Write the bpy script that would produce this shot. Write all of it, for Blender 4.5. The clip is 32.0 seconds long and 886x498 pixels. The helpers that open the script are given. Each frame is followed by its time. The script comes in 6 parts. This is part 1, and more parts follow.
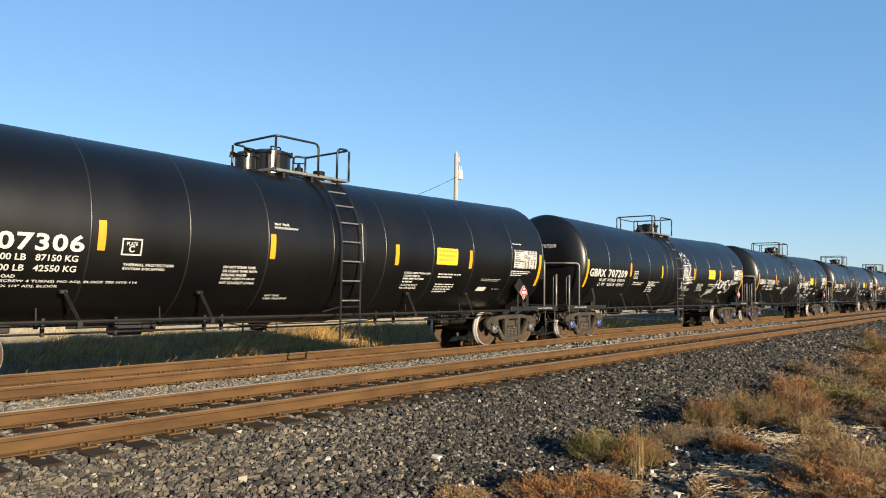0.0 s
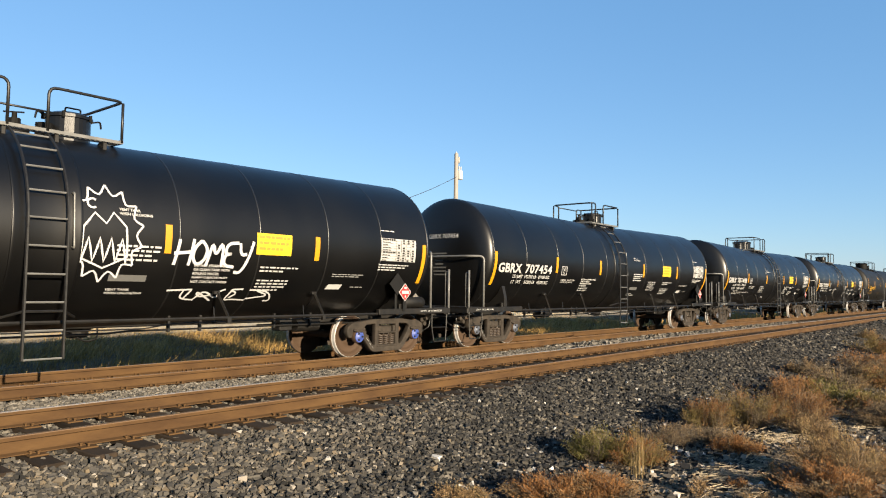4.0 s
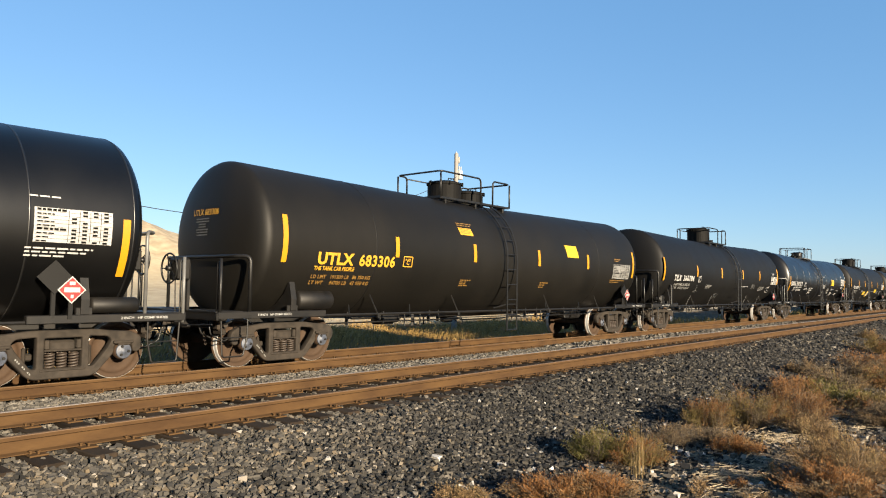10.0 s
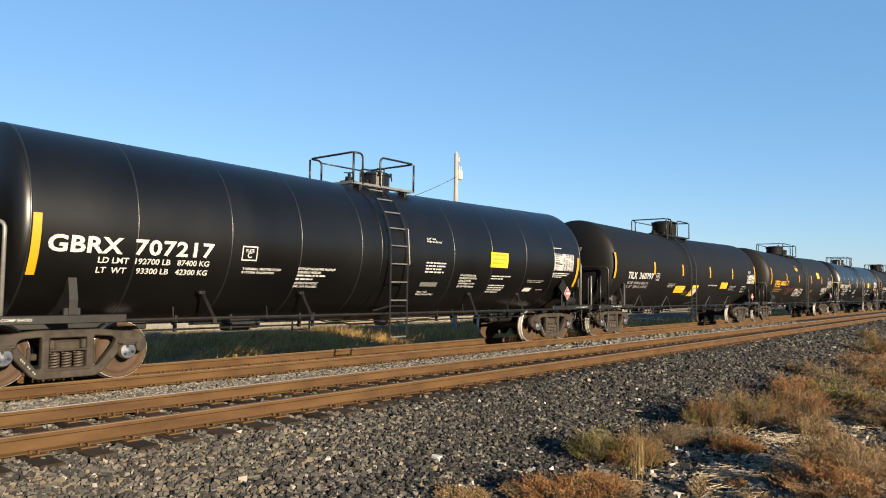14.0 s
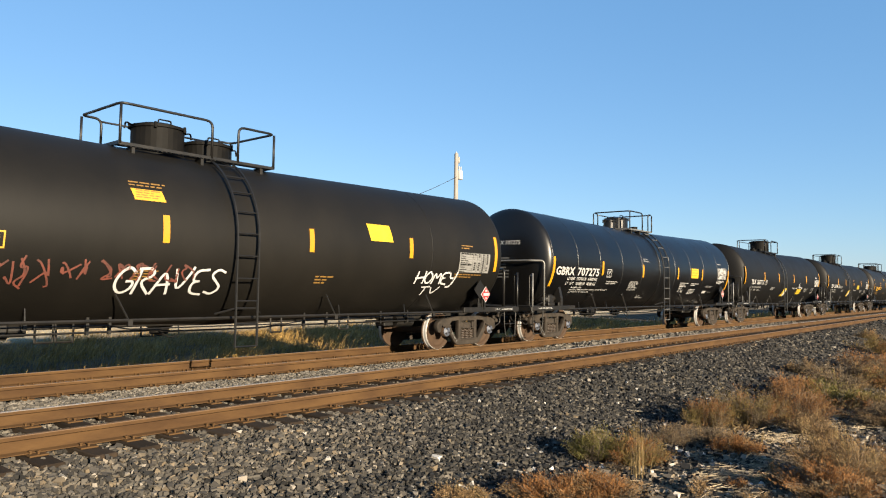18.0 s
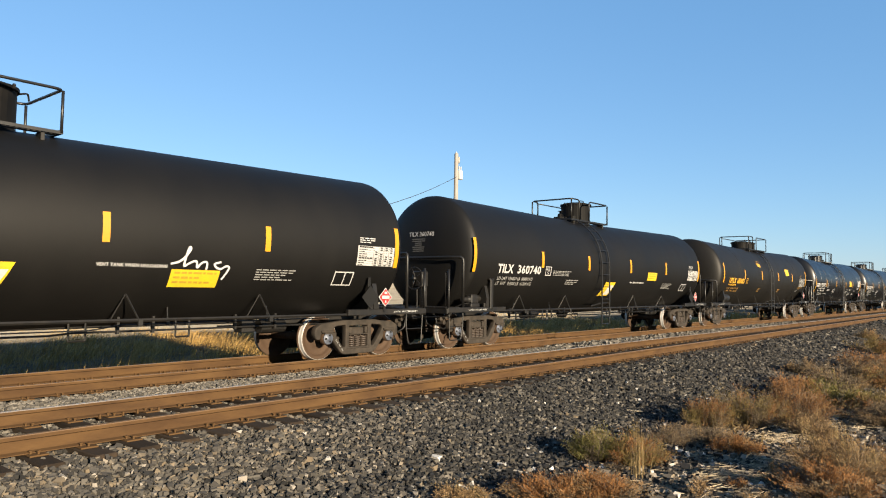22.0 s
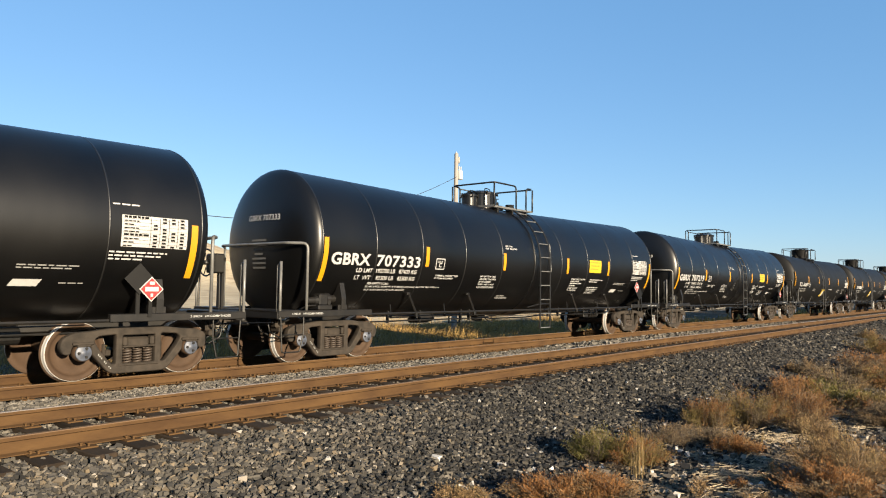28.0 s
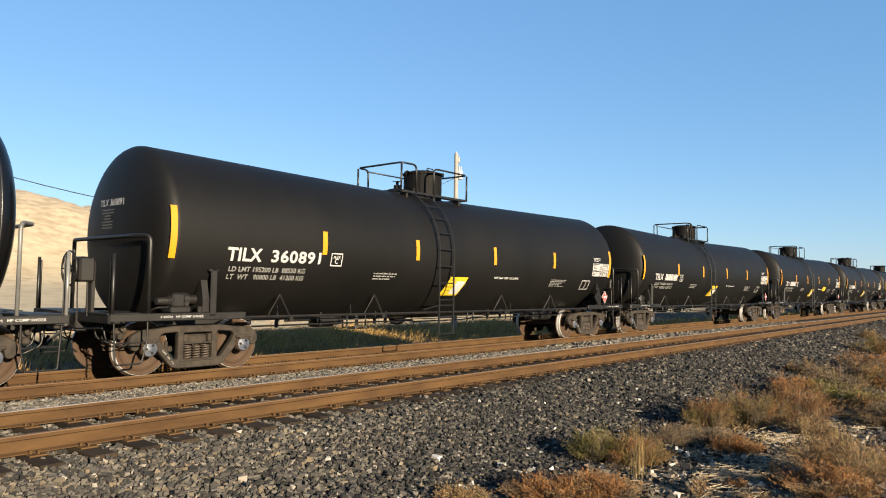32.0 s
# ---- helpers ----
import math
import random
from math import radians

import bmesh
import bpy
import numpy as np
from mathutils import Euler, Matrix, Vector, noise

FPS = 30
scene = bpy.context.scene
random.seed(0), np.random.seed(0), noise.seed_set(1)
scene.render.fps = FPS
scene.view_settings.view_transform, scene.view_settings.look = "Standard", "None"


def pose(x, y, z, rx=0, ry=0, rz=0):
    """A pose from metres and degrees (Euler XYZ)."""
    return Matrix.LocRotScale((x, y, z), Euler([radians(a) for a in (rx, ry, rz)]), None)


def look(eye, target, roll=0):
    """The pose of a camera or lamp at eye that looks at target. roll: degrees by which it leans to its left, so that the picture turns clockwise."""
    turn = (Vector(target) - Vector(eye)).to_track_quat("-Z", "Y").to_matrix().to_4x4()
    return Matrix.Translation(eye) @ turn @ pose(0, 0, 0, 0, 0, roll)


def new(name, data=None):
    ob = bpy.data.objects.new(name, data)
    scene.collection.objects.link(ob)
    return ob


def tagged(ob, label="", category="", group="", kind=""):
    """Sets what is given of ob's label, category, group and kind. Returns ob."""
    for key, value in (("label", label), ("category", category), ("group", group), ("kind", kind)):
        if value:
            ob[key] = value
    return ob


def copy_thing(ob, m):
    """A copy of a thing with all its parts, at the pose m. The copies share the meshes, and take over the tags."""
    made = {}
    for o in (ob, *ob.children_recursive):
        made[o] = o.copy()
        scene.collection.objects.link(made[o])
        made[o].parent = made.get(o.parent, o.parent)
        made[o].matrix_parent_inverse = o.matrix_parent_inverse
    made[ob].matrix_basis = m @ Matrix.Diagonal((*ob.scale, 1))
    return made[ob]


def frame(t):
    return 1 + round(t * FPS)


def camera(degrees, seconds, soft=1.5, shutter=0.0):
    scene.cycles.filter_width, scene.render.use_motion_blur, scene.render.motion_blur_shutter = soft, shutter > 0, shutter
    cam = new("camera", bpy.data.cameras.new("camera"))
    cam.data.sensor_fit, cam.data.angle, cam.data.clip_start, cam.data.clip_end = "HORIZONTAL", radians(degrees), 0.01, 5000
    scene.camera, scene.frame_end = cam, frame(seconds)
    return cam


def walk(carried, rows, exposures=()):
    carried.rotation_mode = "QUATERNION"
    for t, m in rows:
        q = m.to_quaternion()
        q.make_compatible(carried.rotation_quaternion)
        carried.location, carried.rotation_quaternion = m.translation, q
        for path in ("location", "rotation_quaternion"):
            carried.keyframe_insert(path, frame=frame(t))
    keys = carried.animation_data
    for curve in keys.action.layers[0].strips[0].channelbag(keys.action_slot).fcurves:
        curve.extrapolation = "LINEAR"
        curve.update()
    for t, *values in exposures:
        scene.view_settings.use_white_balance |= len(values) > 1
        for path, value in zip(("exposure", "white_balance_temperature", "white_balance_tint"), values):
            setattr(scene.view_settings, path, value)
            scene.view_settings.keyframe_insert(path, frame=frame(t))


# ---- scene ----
# x runs along the tracks, y away from the camera, z = 0 is the top of the rails
EYE = (0.0, 0.0, 1.528)
cam = camera(64.57, 32.0, soft=1.1)
cam_pose = look(EYE, (0.76487, 0.64179, 1.58346), roll=0.854)
walk(cam, [(0.0, cam_pose), (32.0, cam_pose)], exposures=[(0.0, 1.87), (32.0, 1.87)])

# ---- light ----
SUN_DIR = Vector((-0.235, -0.96, 0.243)).normalized()   # towards the sun
world = bpy.data.worlds.new("clear_evening_sky")
scene.world = world
world.use_nodes = True
wn = world.node_tree.nodes
sky = wn.new("ShaderNodeTexSky")
sky.sky_type = "NISHITA"
sky.sun_disc = False
sky.sun_elevation = math.asin(SUN_DIR.z)
sky.sun_rotation = math.atan2(SUN_DIR.x, SUN_DIR.y)
sky.air_density, sky.dust_density, sky.ozone_density = 1.0, 0.2, 2.2
wn["Background"].inputs["Strength"].default_value = 0.0505
haze = wn.new("ShaderNodeMix")             # thin even haze that levels the clear sky
haze.data_type = "RGBA"
haze.inputs["Factor"].default_value = 0.46
haze.inputs["B"].default_value = (0.80, 2.45, 5.05, 1)
world.node_tree.links.new(sky.outputs["Color"], haze.inputs["A"])
world.node_tree.links.new(haze.outputs["Result"], wn["Background"].inputs["Color"])
sun_data = bpy.data.lights.new("sun", "SUN")
sun_data.energy, sun_data.angle, sun_data.color = 5.0, radians(0.6), (1.0, 0.83, 0.60)
sun = new("sun", sun_data)
sun.matrix_world = look(SUN_DIR * 60, (0, 0, 0))

# ---- materials ----
TONE = 0.55                            # common depth of all surface colours


def material(name, col, rough=0.6, metal=0.0, col2=None, scale=4.0, fine=60.0, amount=0.5, bump=0.2, bump_dist=0.004,
             rough_var=0.1, island=0.0, per_object=0.0, spec=0.5, coat=0.0, stretch=(1, 1, 1), thin=0.0):
    """A surface with variation at two scales: stains of one colour into another, and fine grain with relief."""
    col2 = [c * TONE for c in (col2 or [c * 0.6 for c in col])]
    col = [c * TONE for c in col]
    m = bpy.data.materials.new(name)
    m.use_nodes = True
    nt = m.node_tree
    n, ln = nt.nodes, nt.links
    b = n["Principled BSDF"]
    b.inputs["Metallic"].default_value = metal
    b.inputs["Specular IOR Level"].default_value = spec
    b.inputs["Coat Weight"].default_value = coat
    tc = n.new("ShaderNodeTexCoord")
    mp = n.new("ShaderNodeMapping")
    mp.inputs["Scale"].default_value = stretch
    ln.new(tc.outputs["Object"], mp.inputs["Vector"])
    big = n.new("ShaderNodeTexNoise")
    big.inputs["Scale"].default_value, big.inputs["Detail"].default_value = scale, 5
    ln.new(mp.outputs["Vector"], big.inputs["Vector"])
    small = n.new("ShaderNodeTexNoise")
    small.inputs["Scale"].default_value, small.inputs["Detail"].default_value = fine, 4
    ln.new(mp.outputs["Vector"], small.inputs["Vector"])
    ramp = n.new("ShaderNodeMapRange")
    ramp.inputs["From Min"].default_value, ramp.inputs["From Max"].default_value = 0.35, 0.68
    ln.new(big.outputs["Fac"], ramp.inputs["Value"])
    mix = n.new("ShaderNodeMix")
    mix.data_type = "RGBA"
    mix.inputs["A"].default_value = (*col, 1)
    mix.inputs["B"].default_value = (*col2, 1)
    fac = n.new("ShaderNodeMath")
    fac.operation = "MULTIPLY"
    fac.inputs[1].default_value = amount
    ln.new(ramp.outputs["Result"], fac.inputs[0])
    ln.new(fac.outputs["Value"], mix.inputs["Factor"])
    hsv = n.new("ShaderNodeHueSaturation")
    ln.new(mix.outputs["Result"], hsv.inputs["Color"])
    val = n.new("ShaderNodeMapRange")
    val.inputs["To Min"].default_value, val.inputs["To Max"].default_value = 0.8, 1.2
    ln.new(small.outputs["Fac"], val.inputs["Value"])
    out = val.outputs["Result"]
    for span, src in ((island, "geo"), (per_object, "obj")):
        if span:
            g = n.new("ShaderNodeNewGeometry" if src == "geo" else "ShaderNodeObjectInfo")
            r = n.new("ShaderNodeMapRange")
            r.inputs["To Min"].default_value, r.inputs["To Max"].default_value = 1 - span, 1 + span
            ln.new(g.outputs["Random Per Island" if src == "geo" else "Random"], r.inputs["Value"])
            mul = n.new("ShaderNodeMath")
            mul.operation = "MULTIPLY"
            ln.new(out, mul.inputs[0])
            ln.new(r.outputs["Result"], mul.inputs[1])
            out = mul.outputs["Value"]
    ln.new(out, hsv.inputs["Value"])
    ln.new(hsv.outputs["Color"], b.inputs["Base Color"])
    rr = n.new("ShaderNodeMapRange")
    rr.inputs["To Min"].default_value, rr.inputs["To Max"].default_value = max(0.02, rough - rough_var), min(1, rough + rough_var)
    ln.new(big.outputs["Fac"], rr.inputs["Value"])
    ln.new(rr.outputs["Result"], b.inputs["Roughness"])
    if bump:
        bp = n.new("ShaderNodeBump")
        bp.inputs["Strength"].default_value, bp.inputs["Distance"].default_value = bump, bump_dist
        ln.new(small.outputs["Fac"], bp.inputs["Height"])
        ln.new(bp.outputs["Normal"], b.inputs["Normal"])
    if thin:
        # thin leaves and blades pass part of the light on
        tr = n.new("ShaderNodeBsdfTranslucent")
        ln.new(hsv.outputs["Color"], tr.inputs["Color"])
        mx = n.new("ShaderNodeMixShader")
        mx.inputs["Fac"].default_value = thin
        ln.new(b.outputs["BSDF"], mx.inputs[1])
        ln.new(tr.outputs["BSDF"], mx.inputs[2])
        ln.new(mx.outputs["Shader"], n["Material Output"].inputs["Surface"])
    return m


M = {
    "gloss_black": material("gloss_black_paint", (0.0018, 0.0018, 0.0020), 0.37, col2=(0.0040, 0.0038, 0.0035), scale=0.9, fine=14, amount=0.5, bump=0.10, bump_dist=0.002, spec=0.36, stretch=(1, 1, 0.4)),
    "matte_black": material("matte_black_paint", (0.0028, 0.0026, 0.0023), 0.58, col2=(0.0054, 0.0047, 0.0039), scale=0.8, fine=12, amount=0.6, bump=0.12, bump_dist=0.002, spec=0.20, stretch=(1, 1, 0.4)),
    "dusty_black": material("dusty_black_paint", (0.0058, 0.0053, 0.0043), 0.55, col2=(0.0112, 0.0095, 0.0070), scale=0.8, fine=12, amount=0.7, bump=0.14, bump_dist=0.002, spec=0.19, stretch=(1, 1, 0.35)),
    "fitting": material("sooty_black_fittings", (0.0035, 0.0034, 0.0032), 0.7, col2=(0.010, 0.009, 0.008), scale=6, spec=0.12),
    "seam": material("worn_seam_edge", (0.013, 0.013, 0.013), 0.36, col2=(0.005, 0.005, 0.005), scale=2.5, amount=0.9),
    "frame": material("dark_frame_steel", (0.0065, 0.0062, 0.0058), 0.55, col2=(0.018, 0.0145, 0.011), scale=5, fine=40, spec=0.3),
    "manway_steel": material("dark_glossy_manway_steel", (0.022, 0.022, 0.023), 0.30, 0.6, col2=(0.010, 0.010, 0.010), scale=5, spec=0.5),
    "rail_grey": material("galvanised_handrail", (0.17, 0.17, 0.164), 0.42, col2=(0.05, 0.047, 0.043), scale=6),
    "rail_black": material("black_handrail", (0.008, 0.008, 0.008), 0.45, col2=(0.018, 0.016, 0.014), scale=6, spec=0.35),
    "truck": material("grimy_cast_steel", (0.046, 0.036, 0.027), 0.8, col2=(0.017, 0.014, 0.011), scale=7, fine=45, amount=0.8, bump=0.6, spec=0.25),
    "wheel": material("rusty_wheel_plate", (0.070, 0.041, 0.023), 0.8, col2=(0.042, 0.025, 0.015), scale=5, fine=50, bump=0.3, spec=0.25),
    "tread": material("polished_wheel_tread", (0.66, 0.65, 0.63), 0.40, 0.2, scale=10),
    "cap_blue": material("blue_bearing_cap", (0.045, 0.085, 0.36), 0.55, col2=(0.03, 0.05, 0.17), scale=16),
    "cap_steel": material("steel_bearing_cap", (0.105, 0.122, 0.165), 0.55, 0.2, col2=(0.05, 0.048, 0.048), scale=22),
    "spring": material("rusty_spring_steel", (0.060, 0.041, 0.028), 0.65, col2=(0.032, 0.023, 0.017), scale=12),
    "yellow": material("yellow_reflective_sheet", (0.62, 0.285, 0.005), 0.42, col2=(0.50, 0.225, 0.008), scale=6, bump=0.05),
    "label_yellow": material("yellow_label_paint", (0.66, 0.445, 0.012), 0.5, col2=(0.54, 0.35, 0.02), scale=5, bump=0.05),
    "label_ink": material("brown_label_ink", (0.42, 0.27, 0.02), 0.6),
    "orange": material("orange_yellow_lettering", (0.66, 0.36, 0.018), 0.55, col2=(0.50, 0.24, 0.014), scale=7),
    "orange_dim": material("faded_orange_lettering", (0.26, 0.135, 0.020), 0.6, col2=(0.13, 0.072, 0.016), scale=9),
    "white": material("white_lettering", (0.50, 0.50, 0.49), 0.5, col2=(0.38, 0.375, 0.36), scale=7, bump=0.05),
    "white_dim": material("dull_white_lettering", (0.27, 0.27, 0.26), 0.55, col2=(0.18, 0.175, 0.165), scale=7, bump=0.05),
    "plate_grey": material("dark_grey_blank_plate", (0.006, 0.0058, 0.0055), 0.6, col2=(0.009, 0.009, 0.0085), spec=0.2),
    "red": material("red_placard", (0.42, 0.022, 0.022), 0.45, col2=(0.34, 0.02, 0.02)),
    "spray_white": material("white_spray_paint", (0.60, 0.60, 0.60), 0.55, col2=(0.42, 0.42, 0.42), scale=18),
    "spray_red": material("thin_red_spray_paint", (0.18, 0.048, 0.030), 0.6, col2=(0.055, 0.022, 0.016), scale=8, amount=0.9),
    "spray_dim": material("faint_grey_chalk", (0.11, 0.11, 0.106), 0.7, col2=(0.09, 0.09, 0.085), scale=14),
    "rail_rust": material("rusty_rail_side", (0.104, 0.055, 0.0185), 0.85, col2=(0.056, 0.028, 0.011), scale=2.6, fine=45, amount=0.85, bump=0.4, spec=0.2, stretch=(0.5, 1, 2.0)),
    "rail_top_rust": material("dull_rail_head", (0.18, 0.105, 0.048), 0.6, col2=(0.125, 0.072, 0.033), scale=2.0, stretch=(0.3, 1, 1)),
    "rail_top_worn": material("polished_rail_head", (0.46, 0.42, 0.38), 0.38, 0.35, col2=(0.22, 0.135, 0.075), scale=0.6, amount=0.9, stretch=(0.25, 1, 1)),
    "tie": material("weathered_timber_tie", (0.030, 0.021, 0.014), 0.95, col2=(0.058, 0.041, 0.027), scale=3, fine=40, bump=0.7, per_object=0.4, spec=0.15, stretch=(6, 1, 6)),
    "pebble": material("pale_quartz_pebble", (0.62, 0.59, 0.54), 0.8, col2=(0.40, 0.37, 0.33), scale=30, island=0.4),
    "pole": material("weathered_pole_wood", (0.34, 0.32, 0.29), 0.85, col2=(0.22, 0.20, 0.175), scale=3, fine=40, bump=0.5, stretch=(5, 5, 0.6)),
    "transformer": material("pale_grey_enamel", (0.55, 0.56, 0.55), 0.4, col2=(0.42, 0.43, 0.42), scale=6),
    "wire": material("dark_overhead_wire", (0.03, 0.03, 0.032), 0.5),
    "twig": material("dry_twig_bark", (0.19, 0.14, 0.088), 0.9, col2=(0.11, 0.08, 0.055), scale=9, island=0.4),
    "leaf_olive": material("olive_brush_leaves", (0.187, 0.146, 0.054), 0.9, col2=(0.270, 0.174, 0.070), scale=4, island=0.3, spec=0.1, thin=0.12),
    "leaf_green": material("dull_green_brush_leaves", (0.150, 0.142, 0.044), 0.9, col2=(0.235, 0.183, 0.061), scale=4, island=0.3, spec=0.1, thin=0.12),
    "leaf_rust": material("rust_brown_brush_leaves", (0.291, 0.139, 0.052), 0.9, col2=(0.244, 0.131, 0.056), scale=4, island=0.3, spec=0.1, thin=0.12),
    "leaf_tan": material("tan_brush_leaves", (0.291, 0.190, 0.094), 0.9, col2=(0.252, 0.150, 0.070), scale=4, island=0.3, spec=0.1, thin=0.12),
    "leaf_grey": material("grey_sage_twigs", (0.175, 0.136, 0.090), 0.9, col2=(0.115, 0.088, 0.058), scale=4, island=0.3, spec=0.1, thin=0.1),
    "bleached": material("bleached_stalks", (0.44, 0.36, 0.25), 0.9, col2=(0.26, 0.20, 0.13), scale=6, island=0.5, spec=0.1),
    "straw": material("dry_straw", (0.34, 0.245, 0.115), 0.85, col2=(0.23, 0.165, 0.08), scale=6, island=0.4, spec=0.15, thin=0.25),
    "grass_dull": material("dull_straw_grass", (0.540, 0.340, 0.115), 0.95, col2=(0.320, 0.190, 0.058), scale=0.6, island=0.35, spec=0.05),
    "grass_sage": material("grey_green_weeds", (0.400, 0.255, 0.090), 0.95, col2=(0.250, 0.152, 0.052), scale=0.7, island=0.35, spec=0.05),
    "grass_gold": material("pale_dry_grass", (0.56, 0.43, 0.25), 0.95, col2=(0.42, 0.32, 0.18), scale=0.8, island=0.35, spec=0.05),
}


def stone_material(name, ramp):
    """Crushed rock: each stone with a hue of its own, speckled and rough."""
    m = material(name, (0.1, 0.1, 0.1), 0.92, fine=90, bump=0.35, bump_dist=0.002, spec=0.25)
    n, ln = m.node_tree.nodes, m.node_tree.links
    g = n.new("ShaderNodeNewGeometry")
    cr = n.new("ShaderNodeValToRGB")
    cr.color_ramp.interpolation = "LINEAR"
    while len(cr.color_ramp.elements) < len(ramp):
        cr.color_ramp.elements.new(0.5)
    for e, (pos, col) in zip(cr.color_ramp.elements, ramp):
        e.position, e.color = pos, (*[c * TONE for c in col], 1)
    ln.new(g.outputs["Random Per Island"], cr.inputs["Fac"])
    hsv = next(x for x in n if x.bl_idname == "ShaderNodeHueSaturation")
    ln.new(cr.outputs["Color"], hsv.inputs["Color"])
    return m


M["stone"] = stone_material("ballast_stone", [(0.0, (0.0229, 0.0220, 0.0202)), (0.30, (0.0634, 0.0581, 0.0510)), (0.55, (0.0986, 0.0898, 0.0757)), (0.80, (0.1320, 0.1170, 0.0942)), (0.93, (0.1804, 0.1390, 0.0898)), (1.0, (0.3200, 0.2900, 0.2500))])
M["stone_dark"] = stone_material("dark_ballast_stone", [(0.0, (0.0120, 0.0120, 0.0116)), (0.35, (0.0267, 0.0258, 0.0245)), (0.7, (0.0550, 0.0516, 0.0456)), (0.92, (0.0946, 0.0834, 0.0654)), (1.0, (0.2100, 0.1900, 0.1600))])
M["stone_pale"] = stone_material("pale_ballast_stone", [(0.0, (0.045, 0.042, 0.038)), (0.5, (0.125, 0.115, 0.098)), (1.0, (0.25, 0.225, 0.19))])
M["dirt_stone"] = stone_material("dirt_stone", [(0.0, (0.022, 0.020, 0.018)), (0.45, (0.078, 0.068, 0.055)), (0.82, (0.16, 0.138, 0.108)), (0.95, (0.36, 0.31, 0.25)), (1.0, (0.62, 0.57, 0.50))])

# ---- helpers for building ----
def obj(name, mesh, parent=None, label="", m=None):
    ob = new(name, mesh)
    if parent is not None:
        ob.parent = parent
    if label:
        ob["label"] = label
    if m is not None:
        ob.matrix_basis = m
    return ob


def finish(bm, name, mats, smooth=False):
    me = bpy.data.meshes.new(name)
    bm.normal_update()
    bm.to_mesh(me)
    bm.free()
    for m in mats if isinstance(mats, (list, tuple)) else [mats]:
        me.materials.append(m)
    if smooth:
        me.polygons.foreach_set("use_smooth", [True] * len(me.polygons))
    return me


def part(name, bm, mat, parent, label="", m=None, smooth=False):
    return obj(name, finish(bm, name, mat, smooth), parent, label, m)


def pydata(name, verts, faces, mats, smooth=False):
    me = bpy.data.meshes.new(name)
    me.from_pydata([tuple(v) for v in verts], [], [tuple(f) for f in faces])
    for m in mats if isinstance(mats, (list, tuple)) else [mats]:
        me.materials.append(m)
    if smooth:
        me.polygons.foreach_set("use_smooth", [True] * len(me.polygons))
    return me


def quick_mesh(name, verts, faces, mats):
    """Many quads or triangles from arrays, all faces of one size."""
    verts, faces = np.asarray(verts, dtype=np.float32), np.asarray(faces, dtype=np.int32)
    me = bpy.data.meshes.new(name)
    k = faces.shape[1]
    me.vertices.add(len(verts))
    me.vertices.foreach_set("co", verts.ravel())
    me.loops.add(faces.size)
    me.loops.foreach_set("vertex_index", faces.ravel())
    me.polygons.add(len(faces))
    me.polygons.foreach_set("loop_start", np.arange(0, faces.size, k, dtype=np.int32))
    me.polygons.foreach_set("use_smooth", np.zeros(len(faces), dtype=bool))
    me.update(calc_edges=True)
    for m in mats if isinstance(mats, (list, tuple)) else [mats]:
        me.materials.append(m)
    return me


def box(bm, x0, x1, y0, y1, z0, z1, bevel=0.0):
    r = bmesh.ops.create_cube(bm, size=1.0, matrix=Matrix.Translation(((x0 + x1) / 2, (y0 + y1) / 2, (z0 + z1) / 2)) @ Matrix.Diagonal((x1 - x0, y1 - y0, z1 - z0, 1)))
    if bevel:
        es = list({e for v in r["verts"] for e in v.link_edges})
        bmesh.ops.bevel(bm, geom=es, offset=bevel, segments=1, affect="EDGES")
    return bm


def tube(bm, pts, r, seg=8, closed=False):
    """A round bar along a line of points, with its corners mitred and its ends closed."""
    pts = [Vector(p) for p in pts]
    n = len(pts)
    rings = []
    ref = None
    for i, p in enumerate(pts):
        a = pts[i - 1] if (i or closed) else p
        c = pts[(i + 1) % n] if (i < n - 1 or closed) else p
        d = ((p - a).normalized() + (c - p).normalized())
        d = d.normalized() if d.length > 1e-6 else (c - a).normalized()
        if ref is None or abs(ref.dot(d)) > 0.95:
            ref = Vector((0, 0, 1)) if abs(d.z) < 0.9 else Vector((1, 0, 0))
        s = d.cross(ref).normalized()
        u = s.cross(d).normalized()
        ref = u
        rings.append([bm.verts.new(p + r * (math.cos(t) * s + math.sin(t) * u)) for t in (2 * math.pi * k / seg for k in range(seg))])
    for i in range(n if closed else n - 1):
        A, C = rings[i], rings[(i + 1) % n]
        for k in range(seg):
            bm.faces.new((A[k], A[(k + 1) % seg], C[(k + 1) % seg], C[k]))
    if not closed:
        bm.faces.new(rings[0][::-1])
        bm.faces.new(rings[-1])
    return bm


def rounded(pts, r=0.08, n=4):
    """The line of points with its inner corners rounded."""
    pts = [Vector(p) for p in pts]
    out = [pts[0]]
    for a, b, c in zip(pts, pts[1:], pts[2:]):
        d0, d1 = (a - b), (c - b)
        k = min(r, d0.length * 0.45, d1.length * 0.45)
        p0, p1 = b + d0.normalized() * k, b + d1.normalized() * k
        for i in range(n + 1):
            t = i / n
            out.append((1 - t) ** 2 * p0 + 2 * t * (1 - t) * b + t * t * p1)
    out.append(pts[-1])
    return out


